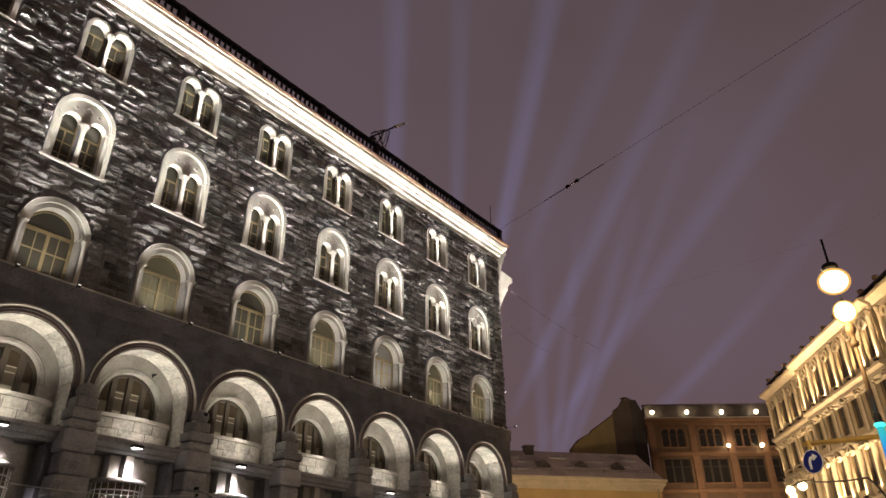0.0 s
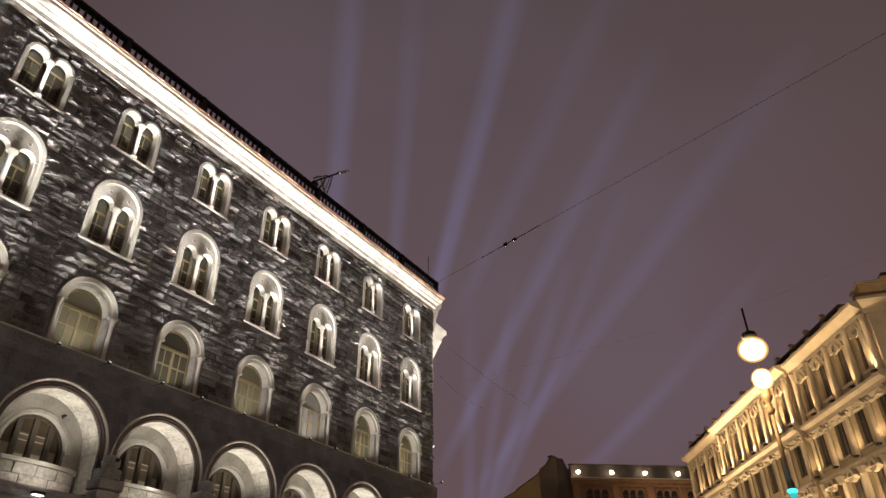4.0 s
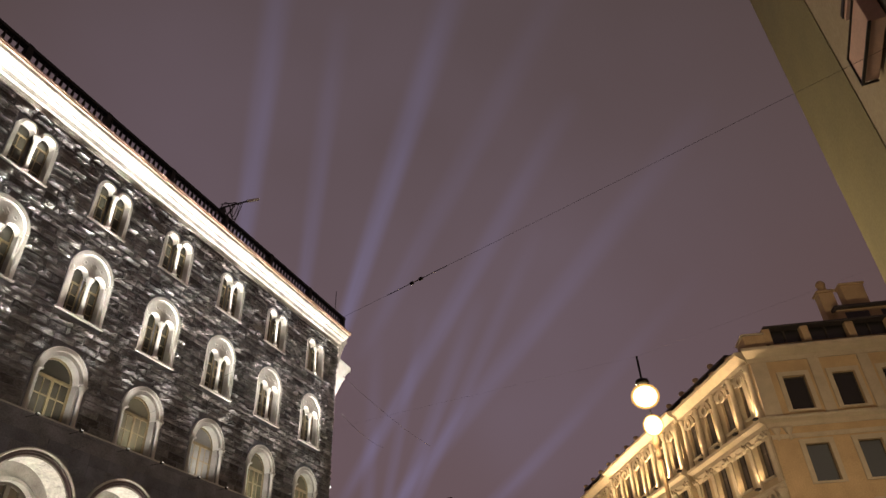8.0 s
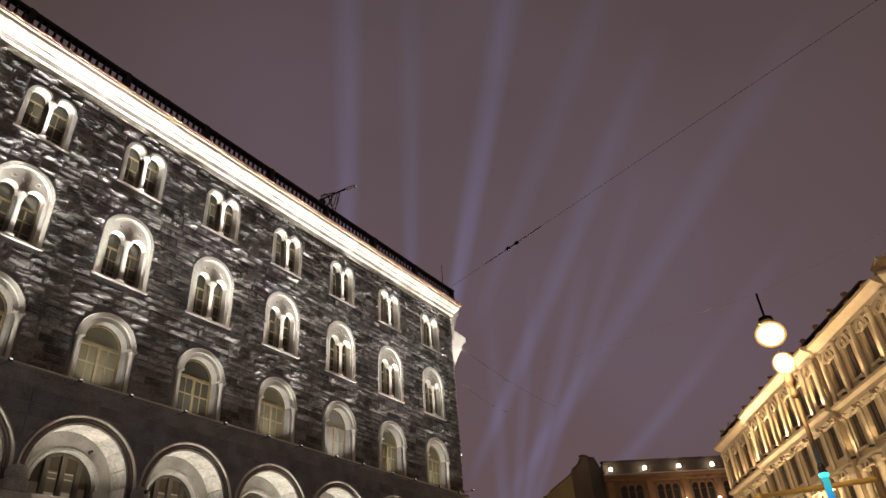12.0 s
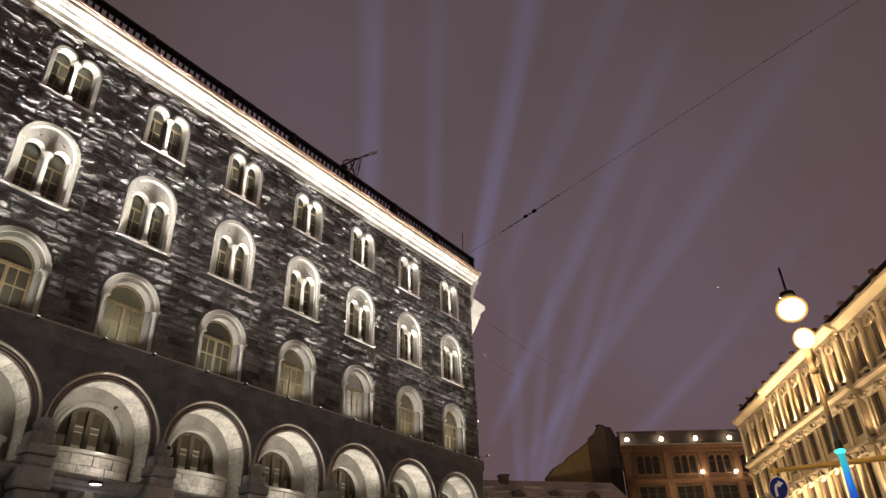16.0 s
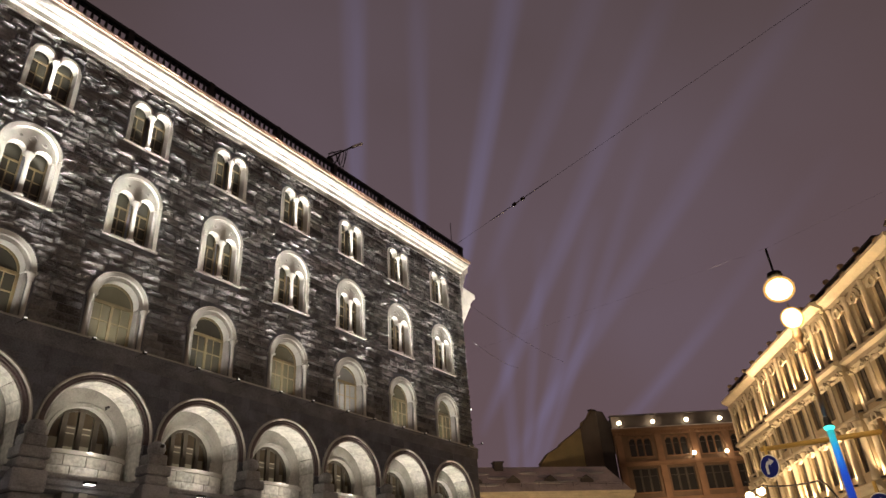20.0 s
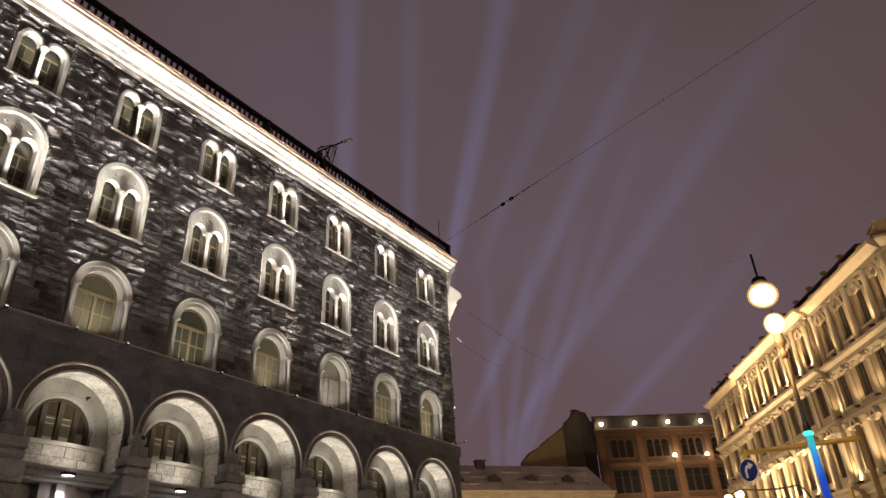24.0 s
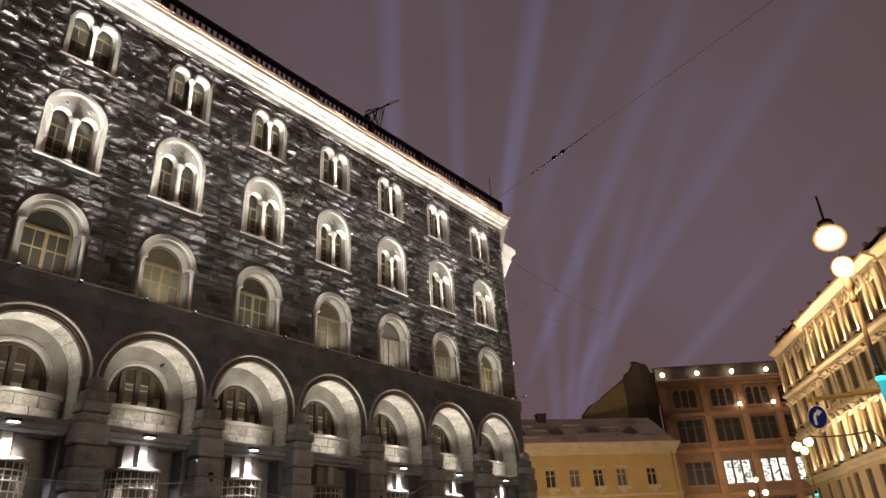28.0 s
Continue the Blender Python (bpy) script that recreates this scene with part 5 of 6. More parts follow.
for i in range(19):
    x = 0.5 + (YL - 1) * i / 18
    part("guard_post", boxes((x - 0.02, x + 0.02, 0.17, 0.22, 14.5, 15.08)), DARKROOF, yellow)
part("side_wall", boxes((YL - 0.3, YL, 0.02, 9.0, 0, 14.0)), YELLOW, yellow)
part("drainpipe", rod(bmesh.new(), (YL - 0.5, -0.12, 0.2), (YL - 0.5, -0.12, 13.2), 0.07), material("zinc_pipe", (0.3, 0.28, 0.22), 0.5, 0.4), yellow)
part("chimney", boxes((22.6, 23.6, 3.6, 4.4, 16.6, 17.9), (22.5, 23.7, 3.5, 4.5, 17.9, 18.05)), DARKROOF, yellow)

# ---- red brick department building behind it ----
bmx, BL = frame_at((86.9, 32.9), (103.3, 11.4))
brick = thing("brick_building", "dark red brick commercial building with lit upper windows", "building", bmx)
BC = [3.4, 8.2, 12.8, 17.0, 21.3, 25.2]
nb = 6
rowsb = ((0.0, 4.4, 0.8, 3.8, 1.5), (4.4, 9.3, 5.4, 8.7, 1.62), (9.3, 14.6, 10.5, 13.3, 1.64), (14.6, 19.2, 15.6, 18.5, 1.64), (19.2, 23.2, 20.0, 22.3, 1.45))
bm = bmesh.new()
for z0, z1, c, d, hw in rowsb:
    panel_flat(bm, 0, BL, z0, z1, [(x - hw, x + hw, c, d) for x in BC], 0, 0.4)
part("wall", bm, BRICK, brick)
LIT_WHITE = lit_room("lit_shop_floor", (0.97, 0.97, 0.92), 1.7, 2.6)
LIT_WARM = lit_room("lit_warm_floor", (1.0, 0.66, 0.34), 1.1, 1.3)
for r, (z0, z1, c, d, hw) in enumerate(rowsb):
    for i in range(nb):
        g = FARPANE
        if r == 2 and i in (1, 2, 3):
            g = LIT_WHITE
        elif r == 1 and i in (1, 3, 4):
            g = LIT_WARM
        sash_window(brick, BC[i], c, d, hw, 0.28, DARKWOOD, g, BRICK_TRIM, 2, 1, mw=0.13)
for x in (0.6, 5.8, 10.5, 14.9, 19.15, 23.3):
    part("brick_pier", boxes((x - 0.42, x + 0.42, -0.28, 0.01, 0, 22.9)), BRICK_TRIM, brick)
for zz, o in ((4.5, 0.35), (9.3, 0.4), (14.7, 0.42), (19.2, 0.42)):
    bm = bmesh.new()
    moulding(bm, [(0, zz - 0.4), (o * 0.7, zz - 0.35), (o, zz - 0.1), (o, zz + 0.12), (0, zz + 0.2)], 0, BL)
    part("belt_course", bm, BRICK_TRIM, brick)
bm = bmesh.new()
moulding(bm, [(0, 22.7), (0.3, 22.75), (0.5, 23.1), (0.9, 23.25), (0.95, 23.45), (0, 23.55)], 0, BL, 0.3, 0)
part("cornice", bm, BRICK_TRIM, brick)
bm = bmesh.new()
moulding(bm, [(0.5, 23.45), (0.98, 23.46), (1.0, 23.56), (0.5, 23.62)], 0, BL, 0.3, 0)
part("snow_lip", bm, SNOW, brick, "snow lying along the cornice edge")
for i in range(60):
    x = 0.3 + BL * i / 60
    part("dentil", boxes((x, x + 0.22, -0.62, -0.3, 22.75, 23.0)), BRICK_TRIM, brick)
for x in BC:
    for dx in (-0.97, 0.0, 0.97):
        bm = bmesh.new()
        arch_ring(bm, x + dx, 22.0, 0.36, 0.54, -0.10, 0.05, 10)
        part("window_arch", bm, BRICK_TRIM, brick)
    for s_ in (-0.485, 0.485):
        part("window_colonnette", lathe(bmesh.new(), [(0.12, 20.0), (0.08, 20.2), (0.08, 21.7), (0.14, 22.0)], x + s_, 0.1, 8), BRICK_TRIM, brick)
part("roof", boxes((0, BL, 0.25, 12, 23.0, 25.0)), DARKROOF, brick)
part("parapet", box(bmesh.new(), 0.0, BL, -0.30, 0.2, 23.56, 25.25, 0.04), DARKROOF, brick)
part("parapet_cap", box(bmesh.new(), -0.1, BL, -0.42, 0.3, 25.255, 25.4, 0.03), DARKROOF, brick)
bm = bmesh.new()
prism(bm, [(0.02, 0.0), (0.02, 24.4), (-0.7, 26.2), (-2.0, 26.4), (-2.0, 0.0)], 0.4, 1.4)
part("gable_front", bm, DARKROOF, brick)
SHOPGLOW = glow("lit_shop_band", (1.0, 0.86, 0.58), 1.6)
for i in (0, 1, 2, 3):
    part("lit_shop_band", boxes((BC[i] - 1.7, BC[i] + 1.7, -0.42, -0.30, 4.62, 4.82)), SHOPGLOW, brick, "glowing strip over the shop front")
# stepped fire wall that rises over the yellow roof
fw = thing("fire_wall", "olive rendered fire wall with stepped sloping top", "wall", frame_at((73.6, 37.3), (85.6, 34.1))[0])
bm = bmesh.new()
prism(bm, [(0.5, 0), (12.3, 0), (12.3, 26.0), (11.5, 26.1), (10.6, 25.0), (9.4, 24.3), (9.2, 23.8), (7.6, 22.8), (6.2, 22.0), (4.5, 21.0), (4.3, 20.7), (2.0, 19.6), (0.5, 18.3)], 0, 0.5)
part("plaster", bm, FIREWALL, fw)
bm = bmesh.new()
prism(bm, [(8.6, 0), (12.34, 0), (12.34, 26.03), (11.5, 26.13), (10.6, 25.03), (9.4, 24.33), (9.2, 23.83), (8.6, 23.43)], -0.03, 0.0)
part("dark_render", bm, DARKRENDER, fw, "dark brown render")
part("coping", boxes((11.35, 12.4, -0.1, 0.6, 26.11, 26.25)), DARKROOF, fw)

BULB = glow("warm_bulb", (1.0, 0.80, 0.50), 22.0)
for i in range(6):
    f = thing("parapet_lamp", "round warm lamp glowing on the brick parapet", "lamp", bmx @ Matrix.Translation((0.9 + 4.5 * i, -0.72, 24.25)), "parapet lamps")
    bm = bmesh.new()
    bmesh.ops.create_icosphere(bm, subdivisions=3, radius=0.24)
    part("globe", bm, BULB, f, smooth=True)
    part("bracket", boxes((-0.05, 0.05, 0.0, 0.43, -0.40, -0.30)), IRON, f)
    point_lamp("parapet_light", bmx @ Vector((0.9 + 4.5 * i, -1.05, 24.25)), 60, WARM, 0.3)
for x in (10.0, 14.3, 18.8):
    f = thing("wall_lamp", "warm lantern on the brick wall", "lamp", bmx @ Matrix.Translation((x, -0.6, 20.0)), "wall lanterns")
    bm = bmesh.new()
    bmesh.ops.create_icosphere(bm, subdivisions=3, radius=0.22)
    part("globe", bm, BULB, f, smooth=True)
    part("bracket", boxes((-0.05, 0.05, 0.0, 0.6, -0.36, -0.28)), IRON, f)
    point_lamp("wall_light", bmx @ Vector((x, -1.1, 20.1)), 45, WARM, 0.3)

# ---- olive house beside the camera ----
WY, WX = -3.6, 12.8
olive = thing("olive_house", "olive stucco house front with pale window reveals", "building", Matrix.Translation((0, WY, 0)))
bm = boxes((-40, WX - 0.05, -9, -0.025, 0, 24))
part("body", bm, TAUPE, olive)
bm = boxes((9.75, WX, -0.6, -0.012, 0, 24.0))
part("corner_strip", bm, OLIVE, olive, "plain olive corner strip")


# windows of the olive house, set high over the pavement
def olive_window(x, z0, z1, hw):
    bm = boxes((x - hw, x - hw + 0.1, -0.06, 0.01, z0, z1), (x + hw - 0.1, x + hw, -0.06, 0.01, z0, z1), (x - hw, x + hw, -0.06, 0.01, z0, z0 + 0.1), (x - hw, x + hw, -0.06, 0.01, z1 - 0.1, z1))
    w = part("window", bm, PALE, olive)
    part("pane", boxes((x - hw + 0.05, x + hw - 0.05, -0.035, -0.005, z0 + 0.05, z1 - 0.05)), DRAPE_LOOK, w)
    part("reveal", boxes((x - hw - 0.1, x - hw, -0.1, 0.03, z0 - 0.002, z1 + 0.1), (x + hw, x + hw + 0.1, -0.1, 0.03, z0 - 0.002, z1 + 0.1), (x - hw, x + hw, -0.1, 0.03, z1, z1 + 0.1)), PINK, w)
    part("sill", boxes((x - hw - 0.14, x + hw + 0.14, -0.1, 0.24, z0 - 0.16, z0 - 0.04)), PINK, w)
    part("sill_flashing", boxes((x - hw - 0.16, x + hw + 0.16, -0.02, 0.26, z0 - 0.037, z0 - 0.005), (x - hw - 0.16, x + hw + 0.16, 0.243, 0.26, z0 - 0.09, z0 - 0.038), (x + hw + 0.143, x + hw + 0.16, 0.0, 0.242, z0 - 0.09, z0 - 0.038)), IRON, w, "dark sheet-metal sill flashing")


for zz in (2.8, 6.3, 9.8, 13.3, 16.8, 20.2):
    for x in (7.26, 3.86, 0.46, -2.94, -6.34, -9.74):
        olive_window(x, zz, zz + 2.0, 0.62)
# projecting sill box with dark sheet edges
part("sill_box", box(bmesh.new(), 7.45, 8.60, 0.023, 0.24, 8.92, 9.45, 0.01), PINK, olive)
part("sheet_edge", boxes((7.43, 8.60, 0.22, 0.26, 8.89, 8.917), (8.603, 8.625, 0.03, 0.26, 8.89, 8.92), (8.603, 8.625, 0.225, 0.26, 8.92, 9.45), (7.43, 8.625, 0.03, 0.26, 9.453, 9.475)), IRON, olive)
part("cornice", boxes((-40, WX + 0.25, -0.5, 0.35, 23.4, 24.1)), TAUPE, olive)

# ---- street lamp beside the crossing: a slim post in a blue glowing sleeve ----
LP = (16.43, 1.21)
post = thing("street_lamp", "slim bronze lamp post with glowing lantern and blue lit sleeve", "street lamp", Matrix.Translation((LP[0], LP[1], 0)))
# see-through emitting shell: the orange halo round the lamps built as a surface
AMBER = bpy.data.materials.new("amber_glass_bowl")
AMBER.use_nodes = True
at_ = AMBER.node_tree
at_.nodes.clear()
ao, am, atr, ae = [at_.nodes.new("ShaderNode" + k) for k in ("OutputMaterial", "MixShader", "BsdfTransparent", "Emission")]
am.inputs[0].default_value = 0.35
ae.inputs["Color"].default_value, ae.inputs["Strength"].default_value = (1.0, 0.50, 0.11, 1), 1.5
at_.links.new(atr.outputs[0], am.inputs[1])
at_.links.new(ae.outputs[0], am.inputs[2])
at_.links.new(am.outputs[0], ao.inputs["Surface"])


def bulb(r, z, h):
    """Profile of a squat round bulb."""
    return [(max(0.02, r * math.cos(radians(a))), z + h * math.sin(radians(a))) for a in range(-85, 86, 10)]


GLOBE = glow("sodium_globe", (1.0, 0.80, 0.42), 5.0)


def sleeve_glow():
    """Lit sleeve: cyan at its top end, azure below, deep blue further down."""
    m = glow("blue_sleeve_glow", (0, 0, 1), 0.62, (0.03, 0.06, 0.12))
    t = m.node_tree
    tc = t.nodes.new("ShaderNodeTexCoord")
    sp = t.nodes.new("ShaderNodeSeparateXYZ")
    mr = t.nodes.new("ShaderNodeMapRange")
    mr.inputs["From Min"].default_value, mr.inputs["From Max"].default_value = 4.85, 2.6
    r = t.nodes.new("ShaderNodeValToRGB")
    e = r.color_ramp.elements
    e[0].position, e[0].color = 0.0, (0.06, 0.86, 0.72, 1)
    e[1].position, e[1].color = 1.0, (0.008, 0.02, 0.30, 1)
    for pos, col in ((0.12, (0.03, 0.72, 0.85, 1)), (0.24, (0.02, 0.30, 0.90, 1)), (0.42, (0.012, 0.085, 0.72, 1))):
        e.new(pos).color = col
    t.links.new(tc.outputs["Object"], sp.inputs[0])
    t.links.new(sp.outputs["Z"], mr.inputs["Value"])
    t.links.new(mr.outputs[0], r.inputs[0])
    t.links.new(r.outputs[0], t.nodes["Principled BSDF"].inputs["Emission Color"])
    return m


SLEEVE = sleeve_glow()
CYAN = glow("cyan_light_ring", (0.06, 0.86, 0.78), 1.9, (0.1, 0.4, 0.4))


def lamp_post(p, k=1.0):
    """Parts of one sleeved post under its thing; k scales the whole."""
    def z(prof):
        return [(r * k, h * k) for r, h in prof]
    part("base", lathe(bmesh.new(), z([(0.34, 0), (0.34, 0.25), (0.27, 0.32), (0.25, 0.6), (0.20, 0.7)]), n=16), IRON, p)
    part("sleeve", lathe(bmesh.new(), z([(0.085, 0.7), (0.08, 2.8), (0.066, 4.6), (0.070, 4.76)]), n=20), SLEEVE, p, "blue glowing sleeve, cyan at its top", smooth=True)
    part("sleeve_ring", lathe(bmesh.new(), z([(0.071, 4.762), (0.104, 4.80), (0.104, 4.83), (0.08, 4.845)]), n=20), CYAN, p, "cyan glowing ring", smooth=True)
    part("sleeve_cap", lathe(bmesh.new(), z([(0.086, 4.847), (0.082, 4.88), (0.066, 4.91), (0.078, 4.95), (0.064, 5.00), (0.05, 5.04)]), n=16), IRON, p, smooth=True)
    part("pole", lathe(bmesh.new(), z([(0.052, 5.04), (0.042, 6.45)]), n=14), BRONZE, p, smooth=True)
    part("collar", lathe(bmesh.new(), z([(0.045, 6.45), (0.085, 6.50), (0.09, 6.57), (0.055, 6.62), (0.05, 6.72), (0.09, 6.77), (0.12, 6.86), (0.09, 6.92), (0.08, 7.03)]), n=16), BRONZE, p, "turned bronze collar under the lantern", smooth=True)
    lan = part("lantern", lathe(bmesh.new(), [(r * k, (7.31 + (h - 7.31)) * k) for r, h in bulb(0.205, 7.28, 0.22)], n=28), GLOBE, p, "glowing yellow-white lantern", smooth=True)
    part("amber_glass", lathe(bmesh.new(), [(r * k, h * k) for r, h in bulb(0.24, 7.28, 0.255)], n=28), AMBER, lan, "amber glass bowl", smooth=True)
    part("finial", lathe(bmesh.new(), z([(0.05, 7.53), (0.02, 7.60), (0.005, 7.68)]), n=8), IRON, p)


lamp_post(post)
B2 = (50.9, 10.05)
far_post = thing("street_lamp", "far lamp post with glowing lantern and blue lit sleeve", "street lamp", Matrix.Translation((B2[0], B2[1], 0)))
lamp_post(far_post, 1.1)
point_lamp("street_lamp_light", (LP[0] - 0.9, LP[1] + 0.5, 7.5), 420, SODIUM, 0.3)
point_lamp("blue_sleeve_light", (LP[0] - 0.4, LP[1] + 0.1, 4.3), 8, (0.1, 0.45, 1.0), 0.15)

# lamp hung on a wire over the carriageway
HX = (14.1, 1.04, 7.10)
W0, W1 = Vector((17.52, 20.2, 8.95)), Vector((12.6, -3.61, 8.1))
hung = thing("hanging_lamp", "glowing street lamp hung on a wire over the road", "street lamp", Matrix.Translation(HX))
part("bowl", lathe(bmesh.new(), bulb(0.245, 0.0, 0.215), n=28), GLOBE, hung, "glowing yellow-white bowl", smooth=True)
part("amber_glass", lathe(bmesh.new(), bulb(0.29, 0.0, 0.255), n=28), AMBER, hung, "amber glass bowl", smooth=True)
part("housing", lathe(bmesh.new(), [(0.12, 0.26), (0.15, 0.29), (0.13, 0.36), (0.05, 0.40)], n=16), IRON, hung, smooth=True)
part("hanger", rod(bmesh.new(), (0, 0, 0.40), (0, 0, 0.92), 0.022, 8), IRON, hung)
top = Vector((0, 0, 0.92))
part("wire", rod(bmesh.new(), top, W0 - Vector(HX), 0.0008, 6), WIRE, hung)
part("wire", rod(bmesh.new(), top, W1 - Vector(HX), 0.0008, 6), WIRE, hung)
# one-sided fills added beside the bowl: olive house first, then the granite front's darks
spot_lamp("hanging_lamp_beam", (HX[0], HX[1] - 0.6, HX[2]), (HX[0] + 2.0, HX[1] - 30.0, HX[2] + 5.0), 360, SODIUM, 172, 0.4, 0.3)
spot_lamp("hanging_lamp_beam", (HX[0], HX[1] + 0.45, HX[2]), (HX[0] + 1.0, 21.0, HX[2] - 0.5), 1050, (1.0, 0.84, 0.66), 165, 0.4, 0.3)

# second street lamp farther along the pavement
QP = far_point(101.2, 0, 26.0)
QZ = 1.6 + 26.0 * math.tan(radians(10.6))
post2 = thing("street_lamp", "dark post with one glowing warm lantern by the pavement", "street lamp", Matrix.Translation((QP[0], QP[1], 0)))
part("pole", lathe(bmesh.new(), [(0.26, 0), (0.26, 0.5), (0.18, 0.6), (0.10, 1.2), (0.05, QZ - 0.5), (0.13, QZ - 0.4), (0.10, QZ - 0.33)], n=12), BRONZE, post2, smooth=True)
lan = part("lantern", lathe(bmesh.new(), bulb(0.28, QZ, 0.28), n=28), GLOBE, post2, "glowing yellow-white lantern", smooth=True)
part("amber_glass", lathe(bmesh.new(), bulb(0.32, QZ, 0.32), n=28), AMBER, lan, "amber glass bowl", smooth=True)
# fill added for the corner house, in place of street lamps not known
spot_lamp("street_lamp_beam", (QP[0] + 0.45, QP[1], QZ + 0.1), (48.0, -11.0, 15.0), 5200, SODIUM, 125, 0.8, 0.3)

# bracket with two round lamps, clamped to the post
BK = Vector((LP[0], LP[1], 2.95))
br = thing("lamp_bracket", "thin curved bracket carrying two round warm lamps", "street lamp", Matrix.Translation(BK))
e1 = Vector((21.2, 3.72, 4.58)) - BK
side = Vector((0.13, 0.08, 0))
bm = bmesh.new()
cv = []
for i in range(19):
    u = i / 18
    cv.append(side.lerp(e1, u) + Vector((0, 0, 0.95 * (1 - u) * min(1, u * 5) * (1 - 0.35 * u))))
tube(bm, cv, 0.022, 6)
part("arm", bm, IRON, br)
part("clamp", boxes((0.10, 0.22, 0.02, 0.14, -0.06, 0.06)), IRON, br)
WARMG = glow("warm_globe", (1.0, 0.70, 0.34), 14.0)
for q in (Vector((21.45, 3.85, 4.49)), Vector((21.40, 4.16, 4.40))):
    q = q - BK
    bm = bmesh.new()
    bmesh.ops.create_icosphere(bm, subdivisions=3, radius=0.115)
    for v in bm.verts:
        v.co = v.co + q
    part("lamp_globe", bm, WARMG, br, "glowing warm globe", smooth=True)
    part("lamp_stem", rod(bmesh.new(), e1, q + Vector((0, 0, 0.10)), 0.018, 6), IRON, br)

# ---- sign gantry with round blue arrow signs ----
GA, GB = Vector((20.84, 3.43, 5.45)), Vector((19.58, 0.42, 5.13))
gan = thing("sign_gantry", "yellow-lit cantilever arm on a mast over the road", "sign gantry", Matrix.Translation((GB.x, GB.y, 0)))
# the yellow lamplight on the steel is put into its base colour
GREYP = material("yellow_painted_steel", (0.76, 0.50, 0.13), 0.5, 0.0, vary=0.2, scale=4, fine=40, bump=0.1)
part("mast", lathe(bmesh.new(), [(0.16, 0), (0.16, 0.2), (0.085, 0.25), (0.06, GB.z + 0.3)], n=12), BRONZE, gan, smooth=True)
part("arm", rod(bmesh.new(), GA - Vector((GB.x, GB.y, 0)), GB - Vector((GB.x, GB.y, 0)), 0.065, 10), GREYP, gan, smooth=True)
SIGNBLUE = material("blue_sign_face", (0.012, 0.02, 0.20), 0.4, vary=0.1, scale=5, fine=30, bump=0.0)
SIGNWHITE = material("white_sign_mark", (0.75, 0.75, 0.75), 0.4, vary=0.05, scale=5, fine=30, bump=0.0)


def arrow_sign(p, rad, turn):
    """Round blue sign with a white arrow that bends to the right, facing down the street."""
    m = Matrix.Translation(p) @ Matrix.Rotation(radians(turn), 4, "Z")
    s = thing("arrow_sign", "round blue road sign with white right-turn arrow", "road sign", m, "blue arrow signs")
    part("plate", prism(bmesh.new(), arc(rad, 0, 350, 35), 0.0, 0.03), SIGNWHITE, s)
    part("face", prism(bmesh.new(), arc(rad * 0.93, 0, 350, 35), -0.006, 0.0), SIGNBLUE, s)
    k = rad / 0.36
    path = arc(0.14 * k, 180, 90, 8, 0.04 * k, 0.0)
    out = [(-0.10 * k - 0.045 * k, -0.22 * k), (-0.10 * k + 0.045 * k, -0.22 * k)]
    inner = [(-0.055 * k, -0.02 * k), (-0.03 * k, 0.05 * k), (0.04 * k, 0.08 * k)]
    head = [(0.04 * k, 0.01 * k), (0.22 * k, 0.12 * k), (0.04 * k, 0.235 * k), (0.04 * k, 0.17 * k)]
    outer = [(-0.08 * k, 0.14 * k), (-0.145 * k, 0.02 * k)]
    part("arrow", prism(bmesh.new(), out + inner + head + outer, -0.012, -0.006), SIGNWHITE, s)
    part("hanger", boxes((-0.03, 0.03, 0.0, 0.05, rad, rad + 0.24)), GREYP, s)
    return s


arrow_sign((20.6, 3.30, 4.95), 0.305, -120)
sp = thing("sign_post", "slim grey post with a bar carrying a round sign", "sign post", Matrix.Translation((18.15, -0.62, 0)))
part("post", lathe(bmesh.new(), [(0.05, 0), (0.04, 3.75)], n=10), GREYP, sp)
part("bar", rod(bmesh.new(), (0, 0, 3.50), (0.2, 1.50, 3.52), 0.045, 8), GREYP, sp)
arrow_sign((18.28, 0.91, 3.40), 0.275, -116)

# ---- street lamps of the avenue ----
# the last two posts are added to light the yellow house and corner house
for k, (az, el, r) in enumerate(((75.0, 5.44, 80.0), (74.55, 4.57, 70.0), (75.5, 4.52, 66.0), (64.5, 3.2, 56.0), (70.5, 2.4, 60.0))):
    p = far_point(az, el, r)
    s = thing("avenue_lamp", "slim avenue lamp post with a glowing warm globe", "street lamp", Matrix.Translation((p[0], p[1], 0)), "avenue lamps")
    part("pole", lathe(bmesh.new(), [(0.16, 0), (0.16, 0.4), (0.08, 0.5), (0.06, p[2] - 0.3)], n=10), IRON, s, smooth=True)
    bm = bmesh.new()
    bmesh.ops.create_icosphere(bm, subdivisions=2, radius=0.22)
    for v in bm.verts:
        v.co.z += p[2]
    part("globe", bm, WARMG, s, "glowing warm globe", smooth=True)
    if k == 0:
        # fill aimed from the first post at the brick front only
        spot_lamp("avenue_light", (p[0] + 0.5, p[1], p[2] + 0.3), (96.0, 21.5, 9.0), 9000, WARM, 120, 0.8, 0.4)
    elif k in (3, 4):
        point_lamp("avenue_light", (p[0] - 1.4, p[1] - 0.7, p[2] + 0.3), 4300, WARM, 0.4)
tl = thing("traffic_light", "dark traffic light showing red on a pole", "traffic light", Matrix.Translation((*far_point(75.9, 0, 55)[:2], 0)))
part("pole", lathe(bmesh.new(), [(0.08, 0), (0.06, 3.0)], n=10), IRON, tl)
part("housing", boxes((-0.16, 0.16, -0.16, 0.16, 3.0, 3.95)), IRON, tl)
